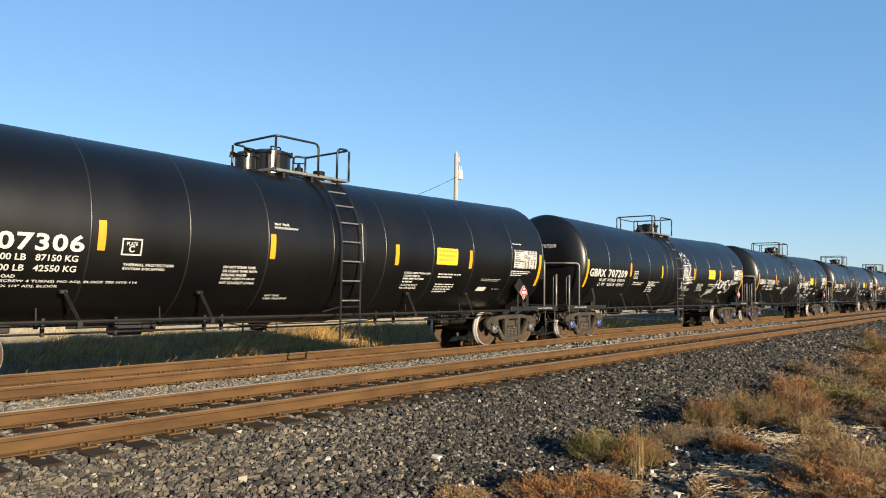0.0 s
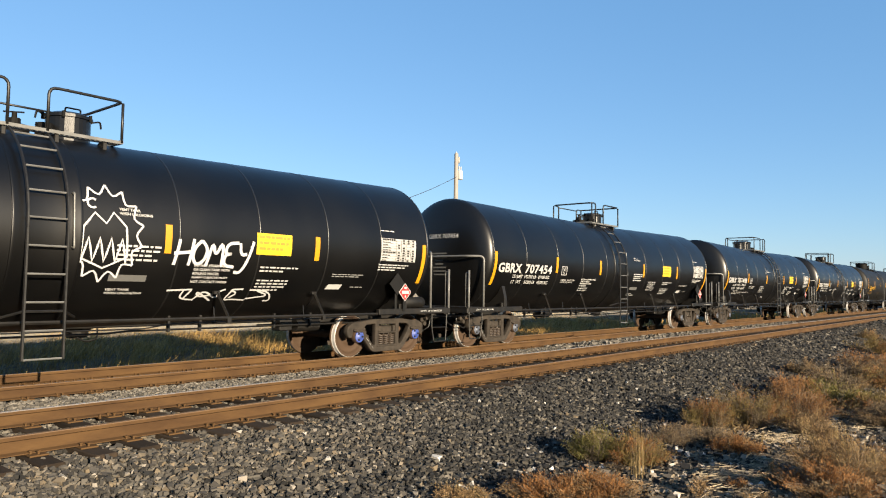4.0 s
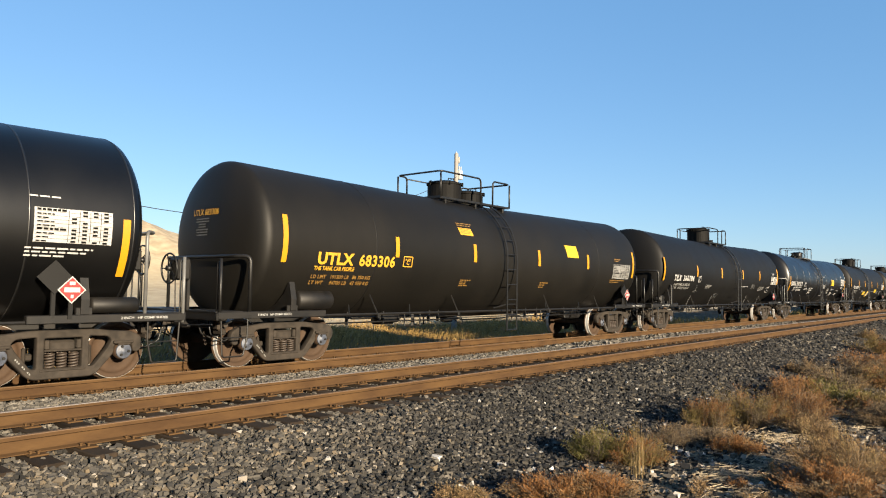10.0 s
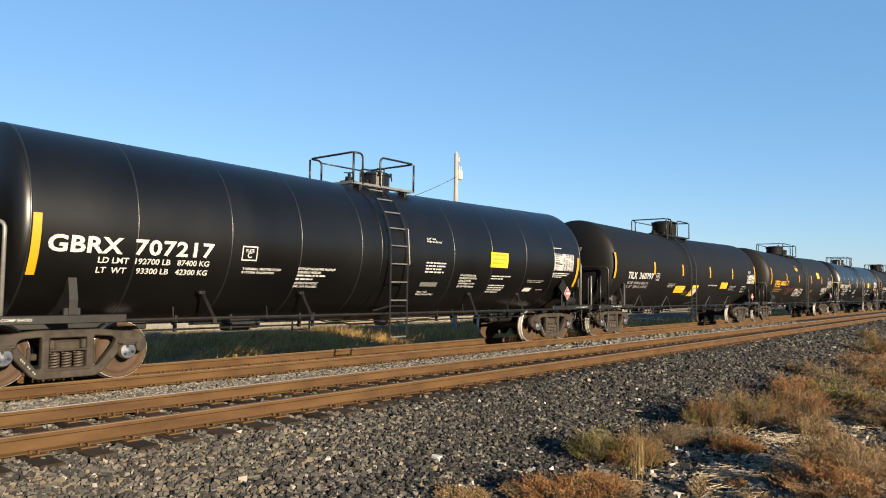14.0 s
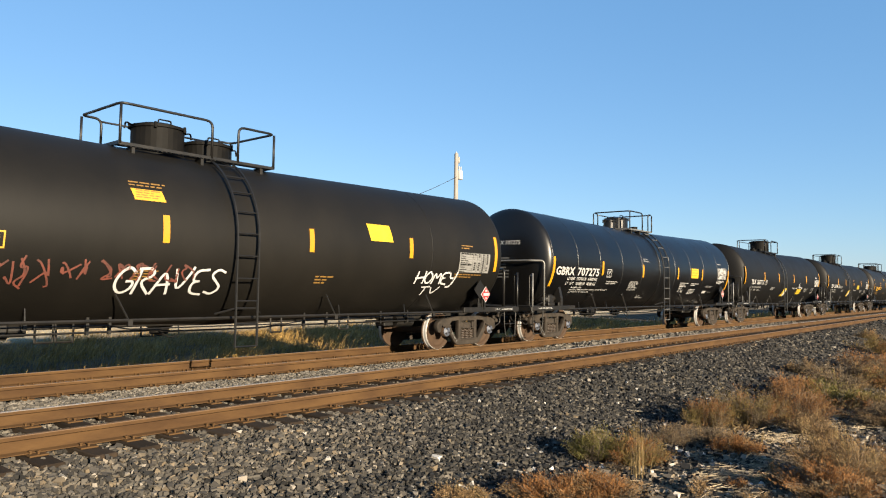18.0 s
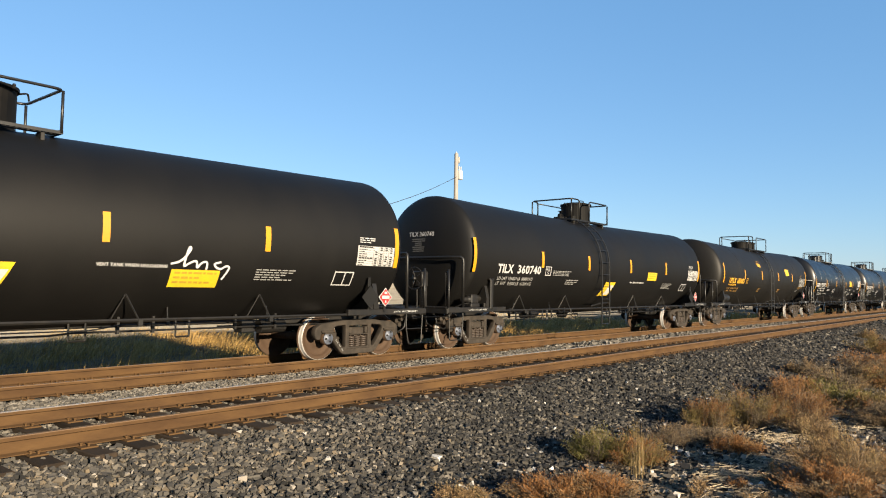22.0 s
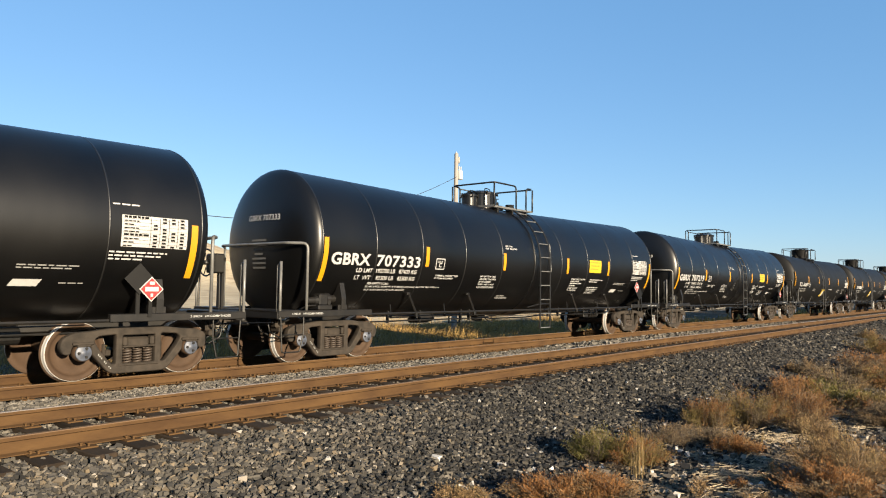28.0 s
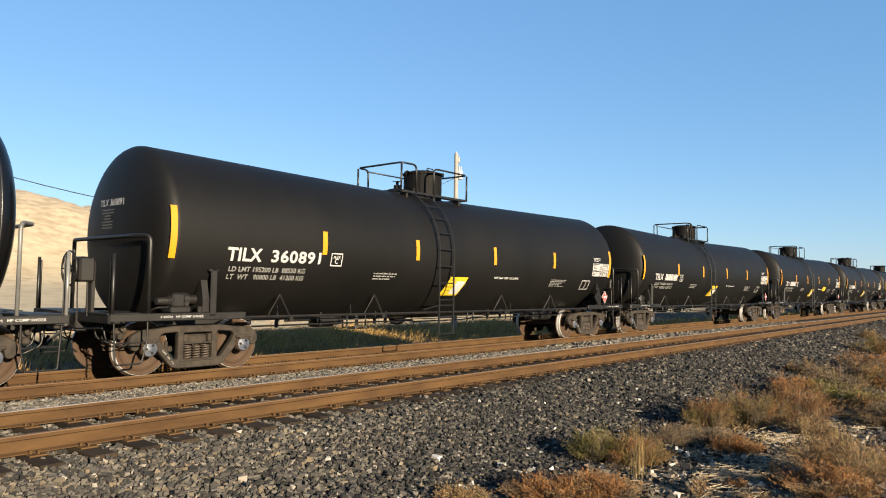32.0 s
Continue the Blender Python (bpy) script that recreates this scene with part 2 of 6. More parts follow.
def lathe(bm, profile, seg=32, axis="x", at=(0, 0, 0), caps=False, mats=None):
    """Turns a profile of (along, radius) about an axis through at."""
    rings = []
    for a, r in profile:
        ring = []
        for k in range(seg):
            t = 2 * math.pi * k / seg
            c, s = r * math.cos(t), r * math.sin(t)
            p = {"x": (a, c, s), "y": (c, a, s), "z": (c, s, a)}[axis]
            ring.append(bm.verts.new(Vector(p) + Vector(at)))
        rings.append(ring)
    for i in range(len(rings) - 1):
        for k in range(seg):
            f = bm.faces.new((rings[i][k], rings[i][(k + 1) % seg], rings[i + 1][(k + 1) % seg], rings[i + 1][k]))
            if mats:
                f.material_index = mats[i]
    if caps:
        f0, f1 = bm.faces.new(rings[0]), bm.faces.new(rings[-1])
        if mats:
            f0.material_index, f1.material_index = mats[0], mats[-1]
    bmesh.ops.recalc_face_normals(bm, faces=bm.faces[:])
    return bm


def outline_mesh(name, loops, depth, bevel, mat):
    """A flat casting in the xz plane from outlines (holes included), with thickness along y."""
    cu = bpy.data.curves.new(name, "CURVE")
    cu.dimensions, cu.fill_mode, cu.extrude, cu.bevel_depth, cu.bevel_resolution = "2D", "BOTH", depth / 2, bevel, 1
    for loop in loops:
        sp = cu.splines.new("POLY")
        sp.points.add(len(loop) - 1)
        for p, (x, z) in zip(sp.points, loop):
            p.co = (x, z, 0, 1)
        sp.use_cyclic_u = True
    ob = bpy.data.objects.new(name, cu)
    scene.collection.objects.link(ob)
    bpy.context.view_layer.update()
    me = bpy.data.meshes.new_from_object(ob.evaluated_get(bpy.context.evaluated_depsgraph_get()))
    bpy.data.objects.remove(ob)
    me.transform(Matrix.Rotation(radians(90), 4, "X"))
    me.name = name
    me.materials.clear()
    me.materials.append(mat)
    return me


def smooth_loop(pts, r=0.05, n=3):
    pts = [Vector((x, 0, z)) for x, z in pts]
    out = rounded(pts[-1:] + pts + pts[:1], r, n)[1:-1]
    return [(p.x, p.z) for p in out]


# ---- the plan ----
TRAIN_Y, NEAR_Y = 12.179, 8.524       # the middles of the two tracks
GAUGE_HALF = 0.755                     # middle of a rail's head from the middle of the track
PROFILE = [(-3000, -0.4), (-8, -0.35), (0, -0.42), (2.2, -0.56), (4.4, -0.64), (5.0, -0.62), (5.6, -0.53), (6.85, -0.295), (7.2, -0.268),
           (9.4, -0.268), (9.75, -0.225), (10.35, -0.208), (11.0, -0.208), (11.3, -0.245), (11.6, -0.268), (13.6, -0.268), (14.3, -0.36), (15.6, -0.80), (18, -0.98), (24, -0.98), (34, -0.85), (40, -0.80), (90, 0.0), (3000, 0.0)]


# the crest of the far hill along x: a broad top, a dip and a rocky knob
RIDGE = [(-60, 24.0), (40, 28.0), (76, 28.8), (82, 27.6), (87.5, 24.0), (95, 27.0), (100, 24.2), (106, 22.0), (125, 16.5), (160, 13.0)]


def ground_z(x, y):
    ys = [p[0] for p in PROFILE]
    z = float(np.interp(y, ys, [p[1] for p in PROFILE]))
    if y < 5.2:
        k = min(1, (5.2 - y) / 0.8)
        z += k * 0.06 * noise.noise((x * 0.7, y * 0.7, 3.0)) + k * 0.025 * noise.noise((x * 2.6, y * 2.6, 7.0))
    if y > 15:
        k = min(1, (y - 15) / 4)
        z += k * 0.18 * noise.noise((x * 0.15, y * 0.15, 5.0))
    if y > 70:
        rise = 1 / (1 + math.exp(-(y - 175) / 15.0))
        ridge = float(np.interp(x, [p[0] for p in RIDGE], [p[1] for p in RIDGE]))
        ridge *= 1 / (1 + math.exp((x - 330) / 60.0))
        z += rise * (ridge + 0.9 * noise.noise((x * 0.05, y * 0.03, 1.0)) + 0.7 * noise.noise((x * 0.16, y * 0.11, 2.0)) + 0.35 * noise.noise((x * 0.5, y * 0.4, 6.0)))
    return z


def soil_material():
    """Stony dirt near the tracks, dry grass land beyond them."""
    m = bpy.data.materials.new("stony_dirt_and_dry_grass_land")
    m.use_nodes = True
    n, ln = m.node_tree.nodes, m.node_tree.links
    b = n["Principled BSDF"]
    b.inputs["Roughness"].default_value = 0.95
    b.inputs["Specular IOR Level"].default_value = 0.2
    geo = n.new("ShaderNodeNewGeometry")
    sep = n.new("ShaderNodeSeparateXYZ")
    ln.new(geo.outputs["Position"], sep.inputs["Vector"])

    def tex(scale, detail=6):
        t = n.new("ShaderNodeTexNoise")
        t.inputs["Scale"].default_value, t.inputs["Detail"].default_value = scale, detail
        ln.new(geo.outputs["Position"], t.inputs["Vector"])
        return t.outputs["Fac"]

    def span(src, a, c, lo=0.0, hi=1.0):
        r = n.new("ShaderNodeMapRange")
        for key, v in (("From Min", a), ("From Max", c), ("To Min", lo), ("To Max", hi)):
            r.inputs[key].default_value = v
        ln.new(src, r.inputs["Value"])
        return r.outputs["Result"]

    def mixed(f, a, c):
        x = n.new("ShaderNodeMix")
        x.data_type = "RGBA"
        ln.new(f, x.inputs["Factor"])
        for key, v in (("A", a), ("B", c)):
            if isinstance(v, tuple):
                x.inputs[key].default_value = (*[c * TONE for c in v], 1)
            else:
                ln.new(v, x.inputs[key])
        return x.outputs["Result"]
    dirt = mixed(span(tex(3.0), 0.35, 0.65), (0.200, 0.140, 0.082), (0.085, 0.060, 0.037))
    dirt = mixed(span(tex(34, 3), 0.45, 0.7), dirt, (0.270, 0.205, 0.130))
    # near-black bed: the shade of the gaps between stones, put into the colour
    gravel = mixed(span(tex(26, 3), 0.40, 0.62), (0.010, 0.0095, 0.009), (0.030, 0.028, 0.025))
    dusty = mixed(span(tex(24, 3), 0.40, 0.62), (0.050, 0.045, 0.038), (0.110, 0.098, 0.080))
    gravel = mixed(span(sep.outputs["Y"], 9.2, 9.6), gravel, dusty)
    gold = mixed(span(tex(0.05, 8), 0.36, 0.62), (0.78, 0.645, 0.430), (0.66, 0.540, 0.345))
    gold = mixed(span(tex(0.7, 5), 0.40, 0.70), gold, (0.57, 0.455, 0.290))
    gold = mixed(span(tex(0.22, 9), 0.52, 0.66), gold, (0.49, 0.380, 0.240))
    upland = mixed(span(tex(0.35, 8), 0.38, 0.62), (0.62, 0.510, 0.350), (0.42, 0.335, 0.220))
    gold = mixed(span(sep.outputs["Z"], 7.0, 13.0), gold, upland)
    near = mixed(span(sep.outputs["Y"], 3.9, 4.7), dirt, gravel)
    # dark brown as far as the train's shadow reaches: shade put into the colour
    shaded_verge = mixed(span(tex(2.5, 6), 0.38, 0.66), (0.050, 0.029, 0.014), (0.130, 0.078, 0.034))
    allof = mixed(span(sep.outputs["Y"], 14.4, 15.2), near, shaded_verge)
    # the pale grass colour starts where that painted shade ends
    allof = mixed(span(sep.outputs["Y"], 31.0, 34.0), allof, gold)
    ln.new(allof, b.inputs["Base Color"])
    bp = n.new("ShaderNodeBump")
    bp.inputs["Strength"].default_value, bp.inputs["Distance"].default_value = 0.8, 0.03
    ln.new(tex(22, 4), bp.inputs["Height"])
    ln.new(bp.outputs["Normal"], b.inputs["Normal"])
    return m


def build_ground():
    xs = sorted(set([-3000, -1200, -500, -200, -90, -45] + list(np.arange(-20, 0, 2.0)) + list(np.arange(0, 26, 0.28)) + list(np.arange(26, 60, 1.0)) +
                    list(np.arange(60, 130, 1.4)) + list(np.arange(130, 420, 8.0)) + [500, 700, 1100, 2000, 3500]))
    ys = sorted(set([-3000, -900, -300, -100, -40, -15, -8, -4, -2] + list(np.arange(-1, 5.6, 0.22)) + [p[1 - 1] for p in PROFILE if 5 < p[0] < 41] +
                    [6.2, 16.5, 20, 23, 27, 32, 50, 60, 70] + list(np.arange(80, 300, 6.0)) + [340, 420, 600, 1000, 3000]))
    verts = [(x, y, ground_z(x, y)) for x in xs for y in ys]
    w = len(ys)
    faces = [(i * w + j, (i + 1) * w + j, (i + 1) * w + j + 1, i * w + j + 1) for i in range(len(xs) - 1) for j in range(w - 1)]
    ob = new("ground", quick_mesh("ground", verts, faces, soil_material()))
    ob.data.polygons.foreach_set("use_smooth", [True] * len(ob.data.polygons))
    return tagged(ob, "stony dirt, track bed and golden dry grass hills", "ground", kind="structure")


build_ground()

RAIL_SECTION = [(-0.076, -0.186), (0.076, -0.186), (0.076, -0.176), (0.020, -0.160), (0.010, -0.145), (0.010, -0.055), (0.037, -0.042), (0.037, -0.008),
                (0.030, 0.0), (-0.030, 0.0), (-0.037, -0.008), (-0.037, -0.042), (-0.010, -0.055), (-0.010, -0.145), (-0.020, -0.160), (-0.076, -0.176)]


def rail_mesh(x0, x1, top):
    bm = bmesh.new()
    a = [bm.verts.new((x0, y, z)) for y, z in RAIL_SECTION]
    c = [bm.verts.new((x1, y, z)) for y, z in RAIL_SECTION]
    n = len(a)
    for i in range(n):
        f = bm.faces.new((a[i], a[(i + 1) % n], c[(i + 1) % n], c[i]))
        f.material_index = 1 if i in (8, 9) else 0
    bm.faces.new(a[::-1])
    bm.faces.new(c)
    bmesh.ops.recalc_face_normals(bm, faces=bm.faces[:])
    return finish(bm, "rail", [M["rail_rust"], top])


def tie_mesh():
    bm = box(bmesh.new(), -0.115, 0.115, -1.30, 1.30, -0.36, -0.202, 0.012)
    return finish(bm, "tie", M["tie"])


def tie_plate_mesh():
    bm = box(bmesh.new(), -0.09, 0.09, -0.19, 0.19, -0.202, -0.184, 0.004)
    for sx, sy in ((-0.055, -0.095), (0.055, 0.095), (0.0, -0.15)):
        box(bm, sx - 0.009, sx + 0.009, sy - 0.009, sy + 0.009, -0.19, -0.150)
        box(bm, sx - 0.017, sx + 0.017, sy - 0.020, sy + 0.020, -0.160, -0.146, 0.004)
    return finish(bm, "tie_plate", M["rail_rust"])


def anchor_mesh():
    bm = bmesh.new()
    box(bm, -0.012, 0.012, -0.10, -0.070, -0.20, -0.150, 0.003)
    box(bm, -0.012, 0.012, 0.070, 0.10, -0.20, -0.150, 0.003)
    box(bm, -0.012, 0.012, -0.10, 0.10, -0.205, -0.188)
    return finish(bm, "rail_anchor", M["rail_rust"])


def build_track(name, y, far_top, near_top, label, x_first):
    track = tagged(new(name), label, "railway track", kind="structure")
    track.location = (0, y, 0)
    for s, top in ((-1, near_top), (1, far_top)):
        r = obj("rail", rail_mesh(-140, 620, top), track, "rust-brown steel rail")
        r.location.y = s * GAUGE_HALF
    ties, plates, anchors = tie_mesh(), tie_plate_mesh(), anchor_mesh()
    rnd = random.Random(name)
    x = x_first
    spots_of_ties = []
    for i in range(196):
        t = obj("tie", ties, track)
        t.location = (x, rnd.uniform(-0.04, 0.04), rnd.uniform(-0.012, 0.004))
        spots_of_ties.append(x)
        t.rotation_euler.z = rnd.uniform(-0.02, 0.02)
        if i < 64:
            for s in (-1, 1):
                p = obj("tie_plate", plates, track)
                p.location = (x, s * GAUGE_HALF, 0)
                if i < 60 and rnd.random() < (0.62 if s > 0 else 0.10):
                    for dx in ((-0.15, 0.15) if rnd.random() < 0.6 else (0.15,)):
                        k = obj("rail_anchor", anchors, track)
                        k.location = (x + dx * rnd.uniform(0.86, 1.12), s * GAUGE_HALF, rnd.uniform(-0.018, 0.004))
        x += 0.49 + rnd.uniform(-0.012, 0.012)
    return spots_of_ties


NEAR_TIES = build_track("track_near", NEAR_Y, M["rail_top_worn"], M["rail_top_rust"], "empty railway track with rust-brown rails on timber ties", -0.56)
build_track("track_far", TRAIN_Y, M["rail_top_rust"], M["rail_top_rust"], "railway track with rust-brown rails under the tank train", 0.1)

# ---- the tank cars ----
R, ZC = 1.55, 2.40                     # tank radius and height of its middle over the rails
CAR = 18.09                            # pulling length
BOGIE_X, AXLE = 6.971, 0.889           # bogie middles from the car's, axles from the bogie's
WHEEL_R = 0.457


def sag(u):
    """Both halves of the tank slope down from the heads to the outlet at mid-length."""
    return 0.02 - 0.12 * (1 - min(1.0, abs(u) / 7.7))


def on_tank(u, arc, off=0.0):
    """A point of the near side of the shell: u along, arc metres up the shell from the middle's height."""
    z = ZC + (R + off) * math.sin(arc / R)
    return Vector((u, -math.sqrt(max(0.04, (R + off) ** 2 - (z - ZC - sag(u)) ** 2)), z))


def arc_of(z):
    return R * math.asin(max(-1, min(1, (z - ZC) / R)))


def patch(bm, u0, u1, z0, z1, off=0.006, slant=0.0, steps=0):
    """A thin sheet lying on the shell, from (u0, z0) to (u1, z1)."""
    a0, a1 = arc_of(z0), arc_of(z1)
    n = steps or max(1, int((a1 - a0) / 0.07))
    rows = []
    for i in range(n + 1):
        f = i / n
        s = slant * (f - 0.5)
        rows.append([bm.verts.new(on_tank(u + s, a0 + (a1 - a0) * f, off)) for u in (u0, u1)])
    for p, q in zip(rows, rows[1:]):
        bm.faces.new((p[0], p[1], q[1], q[0]))
    return bm


def strokes(bm, lines, width=0.035, off=0.008, steps=1):
    """Flat brush lines on the shell, each a row of (u, z) points."""
    for line in lines:
        pts = []
        for (u0, z0), (u1, z1) in zip(line, line[1:]):
            k = max(steps, int(math.hypot(u1 - u0, z1 - z0) / 0.12))
            pts += [(u0 + (u1 - u0) * i / k, arc_of(z0) + (arc_of(z1) - arc_of(z0)) * i / k) for i in range(k)]
        pts.append((line[-1][0], arc_of(line[-1][1])))
        left = []
        for i, (u, a) in enumerate(pts):
            p, q = pts[max(0, i - 1)], pts[min(len(pts) - 1, i + 1)]
            d = Vector((q[0] - p[0], q[1] - p[1]))
            d = d.normalized() if d.length > 1e-6 else Vector((1, 0))
            w = width / 2
            left.append((bm.verts.new(on_tank(u - d.y * w, a + d.x * w, off)), bm.verts.new(on_tank(u + d.y * w, a - d.x * w, off))))
        for a, b in zip(left, left[1:]):
            bm.faces.new((a[0], a[1], b[1], b[0]))
    return bm


def text_bm(body, bold=0.0, space=1.0):
    """The built-in letters as a flat mesh of width 1 and height 1."""
    cu = bpy.data.curves.new("letters", "FONT")
    cu.body, cu.offset, cu.resolution_u = body, bold, 3
    cu.space_character = space
    ob = bpy.data.objects.new("letters", cu)
    scene.collection.objects.link(ob)
    bpy.context.view_layer.update()
    me = bpy.data.meshes.new_from_object(ob.evaluated_get(bpy.context.evaluated_depsgraph_get()))
    bpy.data.objects.remove(ob)
    bm = bmesh.new()
    bm.from_mesh(me)
    bpy.data.meshes.remove(me)
    xs, ys = [v.co.x for v in bm.verts], [v.co.y for v in bm.verts]
    x0, x1, y0, y1 = min(xs), max(xs), min(ys), max(ys)
    for v in bm.verts:
        v.co = ((v.co.x - x0) / (x1 - x0), (v.co.y - y0) / (y1 - y0), 0)
    for c in (0.25, 0.5, 0.75):
        bmesh.ops.bisect_plane(bm, geom=bm.verts[:] + bm.edges[:] + bm.faces[:], plane_co=(0, c, 0), plane_no=(0, 1, 0))
    return bm


def shell_text(body, u0, u1, z0, z1, bold=0.03, off=0.007, lean=0.0, space=1.0):
    bm = text_bm(body, bold, space)
    a0, a1 = arc_of(z0), arc_of(z1)
    for v in bm.verts:
        v.co = on_tank(u0 + (u1 - u0) * v.co.x + lean * v.co.y * (z1 - z0), a0 + (a1 - a0) * v.co.y, off)
    return bm


def bar_lines(bm, u0, u1, z0, z1, lines, seed, lean=0.0, fill=0.44, off=0.006):
    """Lines of writing too small to read: bars as long as words."""
    rnd = random.Random(seed)
    step = (z1 - z0) / lines
    for i in range(lines):
        zt = z1 - i * step
        end = u1 if i == 0 else u0 + (u1 - u0) * rnd.uniform(0.6, 1.0)
        u = u0
        while u < end - 0.03:
            w = min(rnd.uniform(0.05, 0.17), end - u)
            patch(bm, u, u + w, zt - step * fill, zt, off, steps=1)
            u += w + 0.026
    return bm


def head_bulge(r, depth, p):
    return depth * max(0.0, 1 - (r / R) ** p) ** (1 / 2.0)


def tank_mesh(end, depth, p, mat):
    """The shell with its dished heads."""
    prof = []
    for i in range(15):
        r = R * math.sin(math.pi / 2 * i / 14)
        prof.append((-end - head_bulge(r, depth, p), max(r, 0.004)))
    prof[-1] = (-end, R)
    prof += [(x, R) for x in (-end + 0.03, -4, -0.12, 0, 0.12, 4, end - 0.03)]
    for i in range(14, -1, -1):
        r = R * math.sin(math.pi / 2 * i / 14)
        prof.append((end + (head_bulge(r, depth, p) if i < 14 else 0), max(r, 0.004)))
    bm = lathe(bmesh.new(), prof, 88, "x", (0, 0, ZC), caps=True)
    for v in bm.verts:
        v.co.z += sag(v.co.x)
    return finish(bm, "tank", mat, smooth=True)


def ring_mesh(width, proud, mat):
    bm = lathe(bmesh.new(), [(-width / 2, R - 0.01), (-width / 2, R + proud * 0.6), (0, R + proud), (width / 2, R + proud * 0.6), (width / 2, R - 0.01)], 72, "x", (0, 0, ZC))
    return finish(bm, "seam", mat, smooth=True)


def belt_mesh(width, proud, mat):
    """The wide band where the two sloping halves meet, with rolled edges."""
    h = width / 2
    prof = [(-h, R - 0.01), (-h, R + proud), (-h + 0.015, R + proud + 0.006), (-h + 0.04, R + proud), (h - 0.04, R + proud), (h - 0.015, R + proud + 0.006), (h, R + proud), (h, R - 0.01)]
    bm = lathe(bmesh.new(), prof, 72, "x", (0, 0, ZC))
    me = finish(bm, "belt", mat, smooth=True)
    return me


def wheelset_mesh(cap):
    """Axle, two wheels with flange and bright tread, and the bearing end caps with their three bolts."""
    bm = bmesh.new()
    lathe(bm, [(-1.06, 0.075), (-0.95, 0.085), (-0.8, 0.09), (0, 0.082), (0.8, 0.09), (0.95, 0.085), (1.06, 0.075)], 16, "y", mats=[0] * 6, caps=True)
    for s in (-1, 1):
        y = s * 0.685
        prof = [(0.10, 0.10), (0.10, 0.15), (0.055, 0.19), (0.045, 0.33), (0.085, 0.375), (0.135, 0.385), (0.139, 0.448), (0.132, 0.456), (0.085, 0.457), (0.03, 0.460), (0.018, 0.480), (0.004, 0.485),
                (-0.006, 0.475), (-0.008, 0.39), (0.012, 0.37), (0.02, 0.20), (0.0, 0.15), (0.0, 0.10)]
        idx = [0, 0, 0, 0, 0, 0, 1, 1, 1, 0, 0, 0, 0, 0, 0, 0, 0]
        lathe(bm, [(y + s * a, r) for a, r in prof], 44, "y", mats=idx)
        lathe(bm, [(s * 0.99, 0.135), (s * 1.085, 0.135), (s * 1.095, 0.125)], 20, "y", mats=[0, 0])
        lathe(bm, [(s * 1.095, 0.125), (s * 1.112, 0.122), (s * 1.118, 0.110), (s * 1.118, 0.045), (s * 1.128, 0.040), (s * 1.128, 0.004)], 20, "y", mats=[2] * 5, caps=True)
        for k in range(3):
            t = 2 * math.pi * k / 3
            lathe(bm, [(s * 1.115, 0.024), (s * 1.136, 0.022)], 6, "y", (0.074 * math.cos(t), 0, 0.074 * math.sin(t)), caps=True, mats=[3])
    me = finish(bm, "wheelset", [M["wheel"], M["tread"], cap, M["frame"]])
    me.polygons.foreach_set("use_smooth", [len(p.vertices) == 4 for p in me.polygons])
    return me


def side_frame_mesh():
    half = [(0.0, 0.80), (0.46, 0.80), (0.72, 0.765), (1.02, 0.745), (1.17, 0.67), (1.205, 0.55), (1.15, 0.45), (1.07, 0.45), (1.06, 0.55), (0.98, 0.615), (0.81, 0.615),
            (0.74, 0.55), (0.735, 0.44), (0.68, 0.37), (0.49, 0.155), (0.40, 0.115), (0.0, 0.115)]
    outer = half + [(-x, z) for x, z in half[-2:0:-1]]
    win = [(0.355, 0.735), (0.66, 0.715), (0.74, 0.635), (0.655, 0.49), (0.45, 0.235), (0.355, 0.235)]
    mid = [(-0.285, 0.715), (0.285, 0.715), (0.285, 0.235), (-0.285, 0.235)]
    return outline_mesh("side_frame", [smooth_loop(outer, 0.05), smooth_loop(win, 0.05), smooth_loop([(-x, z) for x, z in win], 0.05), smooth_loop(mid, 0.04)], 0.10, 0.018, M["truck"])


def spring_mesh():
    pts = [(0.062 * math.cos(t), 0.062 * math.sin(t), 0.245 + 0.235 * i / 44) for i, t in ((i, 2 * math.pi * i / 8) for i in range(45))]
    return finish(tube(bmesh.new(), pts, 0.017, 6), "spring", M["spring"], smooth=True)


def bogie_mesh():
    bm = bmesh.new()
    box(bm, -0.19, 0.19, -1.03, 1.03, 0.49, 0.66, 0.03)
    box(bm, -0.24, 0.24, -0.32, 0.32, 0.66, 0.74, 0.03)
    box(bm, -0.33, 0.33, -1.08, -0.92, 0.21, 0.245, 0.01)
    box(bm, -0.33, 0.33, 0.92, 1.08, 0.21, 0.245, 0.01)
    for s in (-1, 1):
        box(bm, s * 0.40 - 0.05, s * 0.40 + 0.05, -0.85, 0.85, 0.36, 0.46, 0.02)
        for y in (-0.78, 0.78):
            box(bm, s * 0.47 - 0.025, s * 0.47 + 0.025, y - 0.09, y + 0.09, 0.26, 0.56, 0.02)
    return finish(bm, "bogie", M["truck"])


def adapter_mesh():
    bm = box(bmesh.new(), -0.16, 0.16, -0.10, 0.10, 0.115, 0.165, 0.015)
    box(bm, -0.10, 0.10, -0.115, 0.09, 0.09, 0.125, 0.01)
    return finish(bm, "bearing_adapter", M["truck"])


MESH = {}


def shared(key, make):
    if key not in MESH:
        MESH[key] = make()
    return MESH[key]


